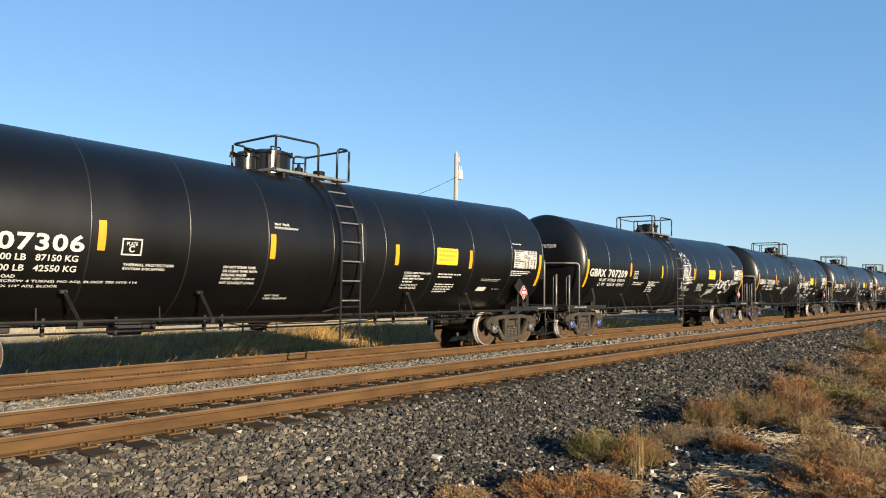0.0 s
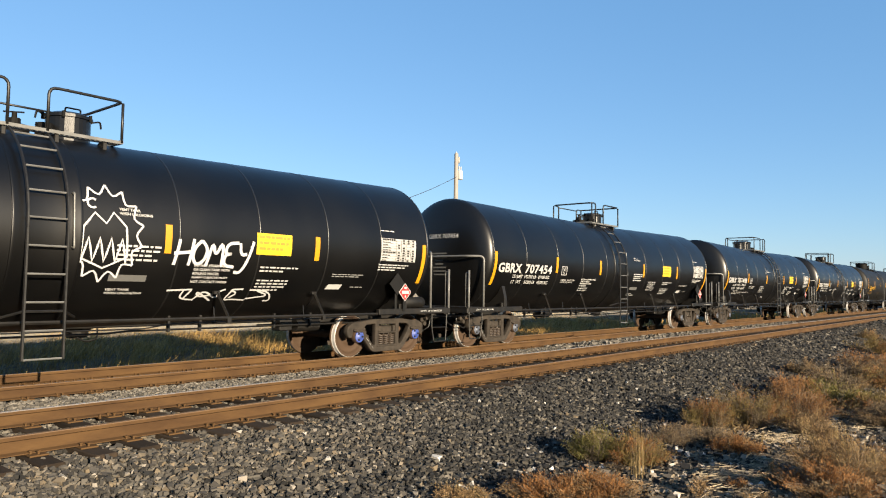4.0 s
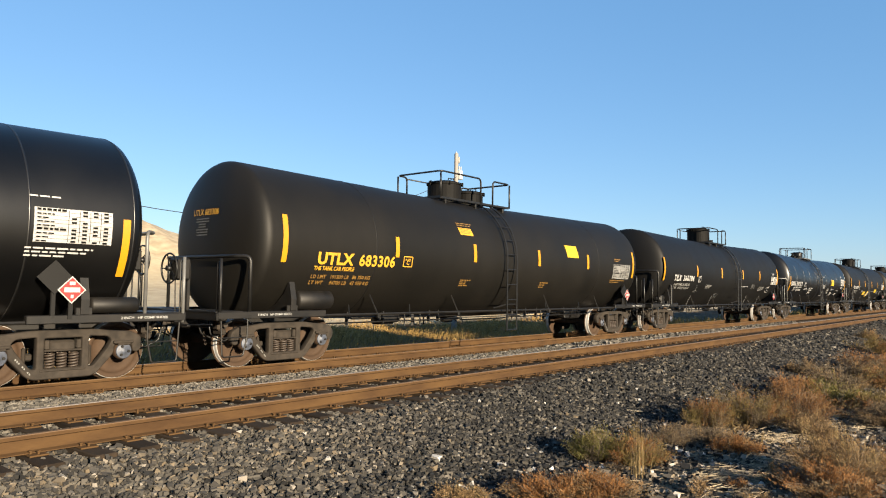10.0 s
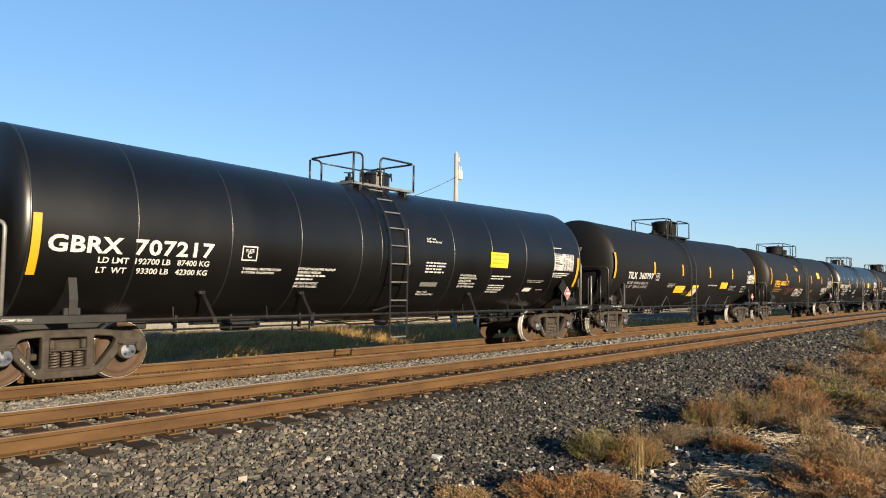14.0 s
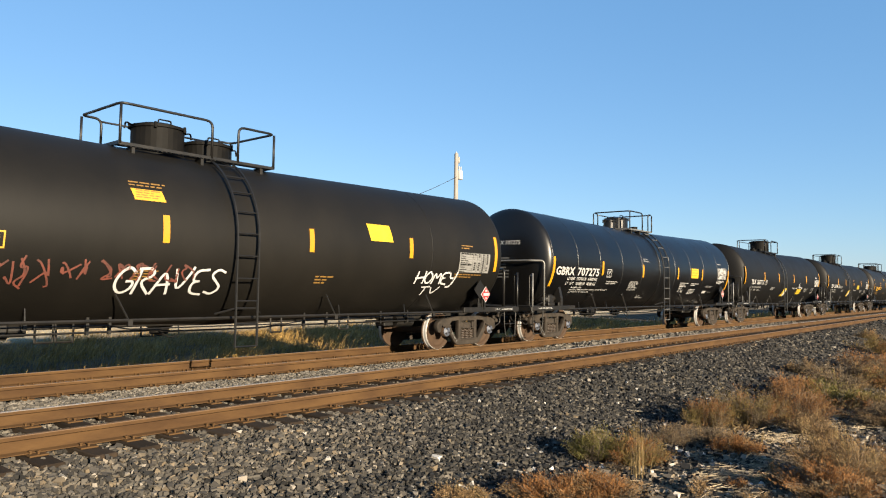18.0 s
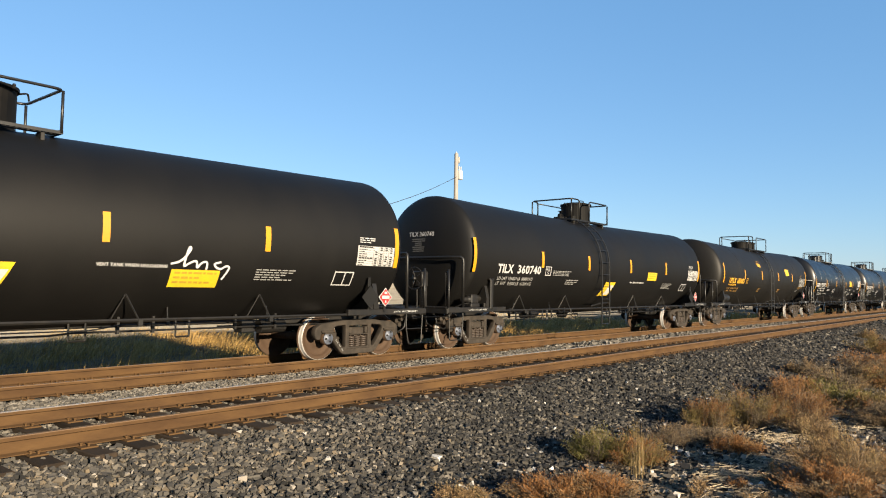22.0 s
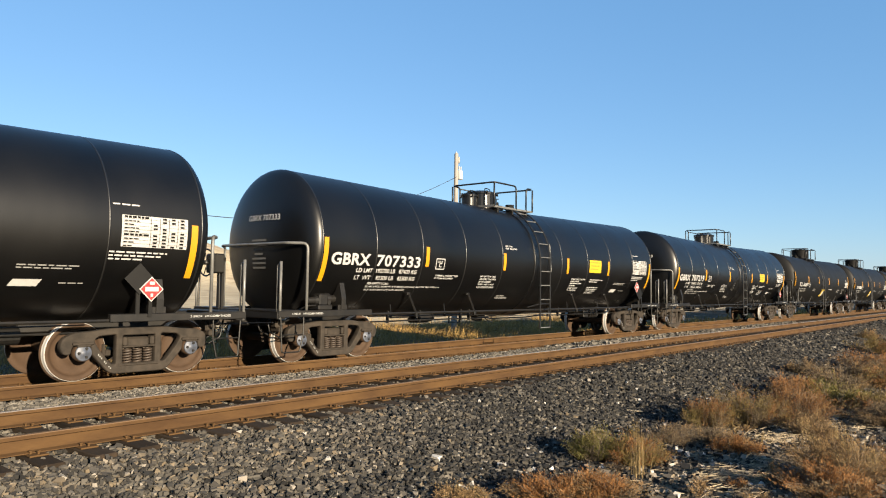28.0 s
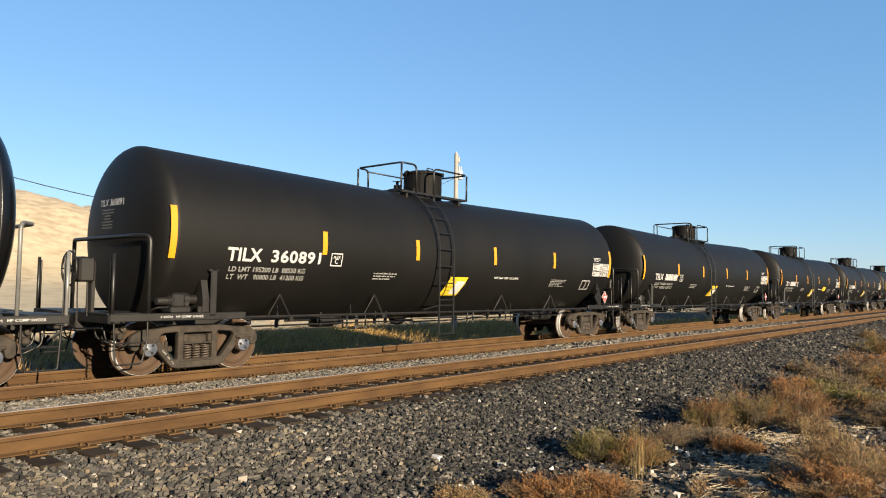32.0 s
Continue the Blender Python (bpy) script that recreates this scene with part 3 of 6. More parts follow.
def add_bogie(car, x, cap_key):
    b = obj("bogie", shared("bogie", bogie_mesh), car, "grimy cast-steel three-piece bogie", pose(x, 0, 0))
    for s in (-1, 1):
        obj("side_frame", shared("side_frame", side_frame_mesh), b, m=pose(0, s * 1.0, 0))
        wedge = box(bmesh.new(), -0.27, 0.27, s * 1.0 - 0.07, s * 1.0 + 0.07, 0.50, 0.53, 0.01)
        for w in (-0.225, 0.225):
            box(wedge, w - 0.035, w + 0.035, s * 1.0 - 0.06, s * 1.0 + 0.06, 0.53, 0.67, 0.015)
        part("friction_wedge", wedge, M["truck"], b)
        if s < 0:
            marks = bmesh.new()
            for k in range(9):
                if k in (3, 6):
                    continue
                c = Vector((-0.655 + 0.024 * k, -1.079, 0.415 - 0.0275 * k))
                quad = [(-0.010, -0.004), (0.004, -0.020), (0.016, 0.0), (0.002, 0.016)]
                marks.faces.new([marks.verts.new(c + Vector((p, 0, q))) for p, q in quad])
            tagged(part("cast_lettering", marks, M["white_dim"], b), kind="stuff")
        for dx in (-0.17, 0.0, 0.17):
            obj("spring", shared("spring", spring_mesh), b, m=pose(dx, s * 1.0, 0))
        for dx in (-AXLE, AXLE):
            obj("bearing_adapter", shared("adapter", adapter_mesh), b, m=pose(dx, s * 1.02, WHEEL_R))
    for dx in (-AXLE, AXLE):
        obj("wheelset", shared("wheelset_" + cap_key, lambda: wheelset_mesh(M[cap_key])), b, "rusty wheels with bright treads", pose(dx, 0, WHEEL_R))


def coupler_mesh(s):
    bm = bmesh.new()
    box(bm, 0.0, 0.42, -0.075, 0.075, 0.80, 0.95, 0.02)
    box(bm, 0.36, 0.60, -0.14, 0.10, 0.74, 1.02, 0.04)
    box(bm, 0.50, 0.70, 0.02, 0.13, 0.76, 1.0, 0.03)
    box(bm, -0.05, 0.02, -0.22, 0.22, 0.70, 1.04, 0.02)
    me = finish(bm, "coupler", M["truck"])
    if s < 0:
        me.transform(Matrix.Rotation(math.pi, 4, "Z"))
    return me


def brake_wheel(bm_at):
    x, y, z, s = bm_at
    bm = bmesh.new()
    tube(bm, [(x, y + 0.27 * math.cos(t), z + 0.27 * math.sin(t)) for t in (2 * math.pi * k / 28 for k in range(28))], 0.017, 6, closed=True)
    for k in range(5):
        t = 2 * math.pi * k / 5
        tube(bm, [(x - s * 0.03, y, z), (x, y + 0.27 * math.cos(t), z + 0.27 * math.sin(t))], 0.012, 5)
    lathe(bm, [(x - 0.05, 0.05), (x + 0.05, 0.05)], 10, "x", (0, y, z), caps=True)
    return bm


def add_end(car, s, kind, wheel):
    """One end of a car: draft sill, end beam, side sills, handrail, grab posts, steps, brake gear."""
    gl = kind["glossy"]
    rail = M["rail_grey"] if gl else M["rail_black"]
    bm = bmesh.new()
    box(bm, min(s * 5.4, s * 8.75), max(s * 5.4, s * 8.75), -0.36, 0.36, 0.74, 1.05, 0.02)
    box(bm, min(s * 6.2, s * 7.7), max(s * 6.2, s * 7.7), -0.55, 0.55, 0.95, 1.16, 0.02)
    part("draft_sill", bm, M["frame"], car, "dark steel draft sill")
    bm = bmesh.new()
    box(bm, s * 8.62 - 0.10, s * 8.62 + 0.10, -1.45, 1.45, 0.90, 1.04, 0.015)
    box(bm, s * 8.45 - 0.28, s * 8.45 + 0.28, -1.42, -0.40, 1.035, 1.065, 0.005)
    box(bm, s * 8.45 - 0.28, s * 8.45 + 0.28, 0.40, 1.42, 1.035, 1.065, 0.005)
    part("end_beam", bm, M["frame"], car, "dark end beam with a walkway grating")
    for y in (-1.42, 1.42):
        bm = box(bmesh.new(), min(s * 6.3, s * 8.7), max(s * 6.3, s * 8.7), y - 0.05, y + 0.05, 0.93, 1.055, 0.01)
        sill = part("side_sill", bm, M["frame"], car)
        if y < 0:
            u0 = -8.40 if s < 0 and gl else -7.90 if s < 0 else 7.62
            key = "sill_letters%d%s" % (s, gl)

            def stencil():
                bm = text_bm("2 INCH   HF COMP SHOES", 0.012)
                for v in bm.verts:
                    v.co = (u0 + 0.76 * v.co.x, -1.475, 0.976 + 0.038 * v.co.y)
                return finish(bm, "stencilled_letters", M["white"])
            tagged(obj("stencilled_letters", shared(key, stencil), sill, "white stencilled line"), kind="stuff")
    # saddle web with its bolster arms
    for y in (-1, 1):
        bm = bmesh.new()
        x = s * (kind.get("bogie", BOGIE_X) + 0.12) - 0.06
        vs = [bm.verts.new((x, y * yy, zz)) for yy, zz in ((0.5, 0.95), (1.38, 0.98), (1.45, 1.06), (1.46, 1.28), (1.38, 1.60), (1.33, 1.57), (1.22, 1.38), (0.95, 1.16), (0.5, 1.0))]
        f = bm.faces.new(vs)
        bmesh.ops.translate(bm, verts=[v for v in bmesh.ops.extrude_face_region(bm, geom=[f])["geom"] if isinstance(v, bmesh.types.BMVert)], vec=(0.12, 0, 0))
        x = s * (kind.get("bogie", BOGIE_X) + 0.12)
        box(bm, x - 0.12, x + 0.12, y * 1.40 - 0.03, y * 1.40 + 0.03, 0.98, 1.16, 0.01)
        bmesh.ops.recalc_face_normals(bm, faces=bm.faces[:])
        web = part("saddle", bm, M["frame"], car)
        if y < 0 and gl:
            lab = bmesh.new()
            for zz in (1.045, 1.115, 1.15):
                box(lab, x - 0.06, x + 0.06, -1.426, -1.421, zz, zz + (0.05 if zz < 1.1 else 0.018))
            tagged(part("stencilled_text", lab, M["white_dim"], web), kind="stuff")
    # stirrup steps at the corners
    for y in (-1.42, 1.42):
        bm = tube(bmesh.new(), rounded([(s * 8.62, y, 0.95), (s * 8.58, y, 0.27), (s * 8.16, y, 0.27), (s * 8.08, y, 0.62), (s * 8.08, y, 0.95)], 0.05), 0.015, 6)
        tube(bm, [(s * 8.60, y, 0.60), (s * 8.08, y, 0.60)], 0.012, 6)
        part("stirrup_step", bm, M["frame"], car)
    # handrail that runs round the head
    e, tip, ht = s * kind["rail_u"], s * (kind["end"] + kind["depth"] + 0.10), kind["rail_z"]
    bm = tube(bmesh.new(), rounded([(e, -1.42, 1.0), (e, -1.42, ht), (tip, -1.12, ht), (tip, 1.12, ht), (e, 1.42, ht), (e, 1.42, 1.0)], 0.12, 5), 0.030 if gl else 0.036, 8)
    part("end_handrail", bm, rail, car, "pale worn tube handrail" if gl else "black tube handrail", smooth=True)
    # upright grab posts on the end beam
    for y in (-1.44, 1.44):
        bm = tube(bmesh.new(), [(s * 8.66, y, 0.9), (s * 8.66, y, 1.98)], 0.028, 8)
        tube(bm, rounded([(s * 8.66, y * 0.93, 1.0), (s * 8.66, y * 0.93, 1.92), (s * 8.66, y, 1.92)], 0.05), 0.015, 6)
        part("grab_post", bm, rail, car, smooth=True)
    bm = tube(bmesh.new(), rounded([(s * 8.78, -1.40, 0.84), (s * 8.80, -0.5, 0.80), (s * 8.85, -0.12, 0.92)], 0.08), 0.014, 6)
    part("uncoupling_lever", bm, M["frame"], car)
    part_c = obj("coupler", shared("coupler%d" % s, lambda: coupler_mesh(s)), car, "dark cast coupler", pose(s * 8.52, 0, 0))
    bm = tube(bmesh.new(), rounded([(s * 8.6, 0.3, 0.8), (s * 8.80, 0.3, 0.62), (s * 8.98, 0.22, 0.48), (s * 9.03, 0.12, 0.66)], 0.1), 0.024, 6)
    part("air_hose", bm, M["frame"], car)
    # rods, chains and pipes of the brake rigging below the end
    bm = bmesh.new()
    rr = random.Random(17 + s)
    for y in (-0.95, -0.62, 0.55, 0.9):
        z = rr.uniform(0.50, 0.72)
        tube(bm, rounded([(s * 7.95, y, z + 0.1), (s * 8.25, y + rr.uniform(-0.12, 0.12), z - 0.08), (s * 8.52, y, z + 0.05), (s * 8.58, y, 0.92)], 0.06), rr.uniform(0.012, 0.022), 6)
    tube(bm, rounded([(s * 8.3, -1.25, 0.88), (s * 8.35, -0.9, 0.76), (s * 8.4, -0.2, 0.74), (s * 8.4, 0.9, 0.86)], 0.08), 0.018, 6)
    part("brake_rigging", bm, M["rail_black"], car, "bent pipes and rods of the brake rigging", smooth=True)
    bm = box(bmesh.new(), s * 8.30 - 0.09, s * 8.30 + 0.09, -0.98, -0.78, 0.70, 0.88, 0.03)
    box(bm, s * 8.30 - 0.05, s * 8.30 + 0.05, -1.03, -0.74, 0.62, 0.72, 0.02)
    lathe(bm, [(-1.08, 0.045), (-0.72, 0.045)], 10, "y", (s * 8.30, 0, 0.80), caps=True)
    part("retaining_valve", bm, M["truck"], car, "rusty valve block below the end beam")
    bm = bmesh.new()
    for k in range(12):
        c = Vector((s * (8.44 - 0.012 * k), -0.46 + 0.01 * (k % 2), 0.90 - 0.042 * k))
        ring = [c + Vector((0.018 * math.cos(a) * (k % 2), 0.018 * math.cos(a) * (1 - k % 2), 0.028 * math.sin(a))) for a in (2 * math.pi * q / 8 for q in range(8))]
        tube(bm, ring, 0.006, 4, closed=True)
    part("brake_chain", bm, M["spring"], car, "rusty hanging brake chain")
    if wheel:
        wy, wz = {"G": (0.60, 1.97), "T": (-0.60, 1.75), "U": (-0.26, 1.81)}[kind["name"][0]]
        bm = bmesh.new()
        box(bm, s * 8.76 - 0.12, s * 8.76 + 0.12, wy - 0.17, wy + 0.17, wz - 0.21, wz + 0.19, 0.03)
        box(bm, s * 8.63 - 0.03, s * 8.63 + 0.03, wy - 0.10, wy + 0.10, 1.0, wz + 0.12, 0.01)
        tube(bm, [(s * 8.72, wy - 0.12, 1.0), (s * 8.74, wy - 0.12, wz - 0.1)], 0.014, 6)
        tube(bm, [(s * 8.80, wy + 0.05, 0.95), (s * 8.82, wy + 0.05, wz - 0.15)], 0.010, 6)
        gear = part("brake_gear", bm, M["frame"], car, "dark hand brake housing on its post")
        part("brake_wheel", brake_wheel((s * 8.97, wy, wz, s)), M["rail_black"], gear, smooth=True)
    if kind["reservoir"] and kind["reservoir"][0] == s:
        a, r = kind["reservoir"][1], 0.125 if gl else 0.19
        n = 0.77 if gl else 0.90
        bm = lathe(bmesh.new(), [(a, 0.02), (a + 0.01, r * 0.8), (a + 0.05, r), (a + n - 0.05, r), (a + n - 0.01, r * 0.8), (a + n, 0.02)], 20, "x", (0, -1.15, 1.06 + r), caps=True)
        part("air_reservoir", bm, M["frame"], car, "dark cylindrical air reservoir", smooth=True)
    elif s < 0 and kind["name"] != "G2":
        bm = bmesh.new()
        box(bm, -7.66, -7.30, -1.36, -1.02, 1.05, 1.16, 0.02)
        box(bm, -7.62, -7.40, -1.34, -1.06, 1.14, 1.38, 0.03)
        lathe(bm, [(-7.40, 0.12), (-7.30, 0.12), (-7.28, 0.08), (-7.14, 0.08), (-7.13, 0.12), (-7.09, 0.12)], 14, "x", (0, -1.2, 1.27), caps=True)
        lathe(bm, [(-7.84, 0.06), (-7.66, 0.07), (-7.62, 0.11)], 12, "x", (0, -1.2, 1.24), caps=True)
        lathe(bm, [(-0.10, 0.045), (0.10, 0.045)], 12, "y", (-7.36, -1.22, 1.20), caps=True)
        tube(bm, rounded([(-7.62, -1.25, 1.14), (-7.85, -1.25, 1.14), (-7.95, -1.0, 1.02)], 0.06), 0.018, 6)
        part("brake_valve", bm, M["frame"], car, "dark brake valve block")


def add_placard(car, red, grey):
    """The holders at the car's end: a red and white diamond and a blank dark one beside it."""
    y = -1.50
    u, z = grey
    bm = bmesh.new()
    box(bm, u - 0.035, u + 0.035, y + 0.03, y + 0.07, 1.0, z + (0.42 if red[1] < 1.35 else 0.0), 0.01)
    h = 0.245
    vs = [bm.verts.new(p) for p in ((u - h, y, z), (u, y, z - h), (u + h, y, z), (u, y, z + h))]
    f = bm.faces.new(vs)
    bmesh.ops.translate(bm, verts=[v for v in bmesh.ops.extrude_face_region(bm, geom=[f])["geom"] if isinstance(v, bmesh.types.BMVert)], vec=(0, 0.02, 0))
    box(bm, red[0] - 0.03, red[0] + 0.03, y + 0.01, y + 0.04, 1.0, red[1])
    bmesh.ops.recalc_face_normals(bm, faces=bm.faces[:])
    holder = part("placard_holder", bm, M["plate_grey"], car, "blank grey diamond placard holder")
    u, z = red[0] - 0.12, red[1]

    def diamond(h, yy):
        b = bmesh.new()
        vs = [b.verts.new((u + 0.12 + a * h, yy + d, z + c * h)) for d in (0, 0.004) for a, c in ((-1, 0), (0, -1), (1, 0), (0, 1))]
        b.faces.new(vs[:4])
        b.faces.new(vs[4:][::-1])
        for i in range(4):
            b.faces.new((vs[i], vs[(i + 1) % 4], vs[4 + (i + 1) % 4], vs[4 + i]))
        bmesh.ops.recalc_face_normals(b, faces=b.faces[:])
        return b
    part("placard_edge", diamond(0.200, y - 0.012), M["white"], holder)
    part("placard", diamond(0.178, y - 0.018), M["red"], holder, "red hazard diamond")
    b = bmesh.new()
    box(b, u + 0.01, u + 0.23, y - 0.026, y - 0.020, z - 0.035, z + 0.035)
    box(b, u + 0.08, u + 0.16, y - 0.026, y - 0.020, z + 0.07, z + 0.12)
    box(b, u + 0.10, u + 0.14, y - 0.026, y - 0.020, z - 0.12, z - 0.07)
    part("placard_number", b, M["white"], holder)


def add_ladder(car, u0, u1, mat, side, rungs_mat, drop=0.50):
    """Side ladder from the platform's edge round the shell down to a stirrup below the sill."""
    def line(u, off):
        mid = ZC + sag(u)
        pts = [Vector((u, -0.74, mid + math.sqrt((R + off) ** 2 - 0.74 ** 2)))]
        for k in range(1, 9):
            t = radians(64 - k * 8.0)
            pts.append(Vector((u, -(R + off) * math.cos(t), mid + (R + off) * math.sin(t))))
        pts += [Vector((u, -(R + off), z)) for z in (2.2, 1.6, 0.95)]
        return pts
    stub = tube(bmesh.new(), [(u0 - 0.24, -1.38, 1.02), (u0, -1.63, 1.12), (u1, -1.63, 1.12), (u1 + 0.24, -1.38, 1.02)], 0.02, 6)
    if side > 0:
        bmesh.ops.scale(stub, vec=(1, -1, 1), verts=stub.verts)
    lad = part("ladder", stub, mat, car, "black steel side ladder")
    sg = -side
    for u in (u0, u1):
        pts = [Vector((p.x, sg * p.y * -1 if side > 0 else p.y, p.z)) for p in line(u, 0.10)]
        if side > 0:
            pts = [Vector((p.x, abs(p.y), p.z)) for p in pts]
        pts.append(pts[-1] + Vector((0, 0, -drop)))
        part("stile", tube(bmesh.new(), pts, 0.023, 6), mat, lad)
    full = line(0.0, 0.10) + [Vector((0, -(R + 0.10), 0.96 - drop))]
    cum = [0.0]
    for a, b in zip(full, full[1:]):
        cum.append(cum[-1] + (b - a).length)
    n = 10
    for i in range(n):
        d = 0.12 + (cum[-1] - 0.12) * i / (n - 1)
        j = max(k for k in range(len(cum) - 1) if cum[k] <= d + 1e-9)
        p = full[j].lerp(full[j + 1], (d - cum[j]) / (cum[j + 1] - cum[j]))
        y = abs(p.y) if side > 0 else p.y
        part("rung", tube(bmesh.new(), [(u0, y, p.z), (u1, y, p.z)], 0.015, 6), rungs_mat, lad)


def add_platform(car, kind):
    """Top platform: gratings, housings with lids, railings open at the ladders."""
    P = kind["platform"]
    a, b = P["span"]
    g0, g1 = P["gap"]
    z = ZC + R
    bm = bmesh.new()
    for y in (-0.74, -0.58, 0.58, 0.74):
        box(bm, a, b, y - 0.02, y + 0.02, z - 0.14, z - 0.09)
    for k in range(int((b - a) / 0.08)):
        x = a + 0.04 + k * 0.08
        for y0, y1 in ((-0.74, -0.58), (0.58, 0.74)):
            box(bm, x - 0.006, x + 0.006, y0, y1, z - 0.115, z - 0.09)
    for x in (a, b):
        box(bm, x - 0.025, x + 0.025, -0.76, 0.76, z - 0.135, z - 0.075)
    part("deck", bm, M["rail_grey"] if kind["glossy"] else M["rail_black"], car, "steel grating platform on the tank top")
    for x in (a + 0.25, (a + b) / 2, b - 0.25):
        for s in (-1, 1):
            part("deck_bracket", box(bmesh.new(), x - 0.03, x + 0.03, min(s * 0.5, s * 0.72), max(s * 0.5, s * 0.72), z - 0.36, z - 0.14, 0.006), M["frame"], car)
    rm, r, top, low = M["rail_black"], 0.024, 4.51, z - 0.12
    runs = [[(g0, -0.75, low), (g0, -0.75, top), (a, -0.75, top), (a, 0.75, top), (a + 0.35, 0.75, top), (a + 0.35, 0.75, low)],
            [(g1, -0.75, low), (g1, -0.75, top), (b, -0.75, top), (b, 0.75, top), (b - 0.35, 0.75, top), (b - 0.35, 0.75, low)]]
    for run in runs:
        part("railing", tube(bmesh.new(), rounded(run, 0.13, 4), r, 8), rm, car, "black tube railing", smooth=True)
    part("railing", tube(bmesh.new(), rounded([(a + 0.35, 0.75, top - 0.05), (b - 0.35, 0.75, top - 0.05)], 0.1), r * 0.8, 8), rm, car, smooth=True)
    for x in (a, b):
        for y in (-0.75, 0.75):
            part("railing_post", tube(bmesh.new(), [(x, y, low), (x, y, top - 0.02)], r, 8), rm, car, smooth=True)
    for u, rad, h, lidded in P["housings"]:
        bm = lathe(bmesh.new(), [(z - 0.36, rad), (z + h - 0.10, rad), (z + h - 0.10, rad + 0.03), (z + h - 0.05, rad + 0.03), (z + h - 0.04, rad - 0.01), (z + h, rad * 0.72), (z + h + 0.01, 0.01)], 30, "z", (u, 0, 0), caps=True)
        hs = part("manway", bm, kind["house_mat"], car, "black round manway housing", smooth=False)
        bm = bmesh.new()
        for k in range(5):
            t = 2 * math.pi * (k + 0.3) / 5
            box(bm, u + (rad + 0.03) * math.cos(t) - 0.022, u + (rad + 0.03) * math.cos(t) + 0.022, (rad + 0.03) * math.sin(t) - 0.022, (rad + 0.03) * math.sin(t) + 0.022, z + h - 0.13, z + h - 0.02, 0.008)
        tube(bm, rounded([(u - 0.12, -rad * 0.5, z + h - 0.03), (u - 0.12, -rad * 0.5, z + h + 0.07), (u + 0.12, -rad * 0.5, z + h + 0.07), (u + 0.12, -rad * 0.5, z + h - 0.03)], 0.03), 0.014, 6)
        for sg in (-1, 1):
            tube(bm, rounded([(u + sg * rad, 0.0, z + h - 0.08), (u + sg * (rad + 0.16), -0.04, z + h - 0.04), (u + sg * (rad + 0.18), -0.04, z + h - 0.16)], 0.04), 0.016, 6)
        tagged(part("lid_clamp", bm, M["fitting"], hs), kind="stuff")
    for u in P["valves"]:
        bm = bmesh.new()
        lathe(bm, [(z - 0.30, 0.22), (z + 0.05, 0.22), (z + 0.06, 0.10), (z + 0.16, 0.09), (z + 0.17, 0.04), (z + 0.27, 0.035)], 14, "z", (u, 0.1, 0), caps=True)
        tube(bm, [(u - 0.16, 0.1, z + 0.24), (u + 0.14, 0.1, z + 0.28)], 0.014, 6)
        lathe(bm, [(z - 0.30, 0.13), (z + 0.10, 0.13)], 12, "z", (u + 0.34, -0.18, 0), caps=True)
        part("valve", bm, M["fitting"], car, "dark valve fittings")


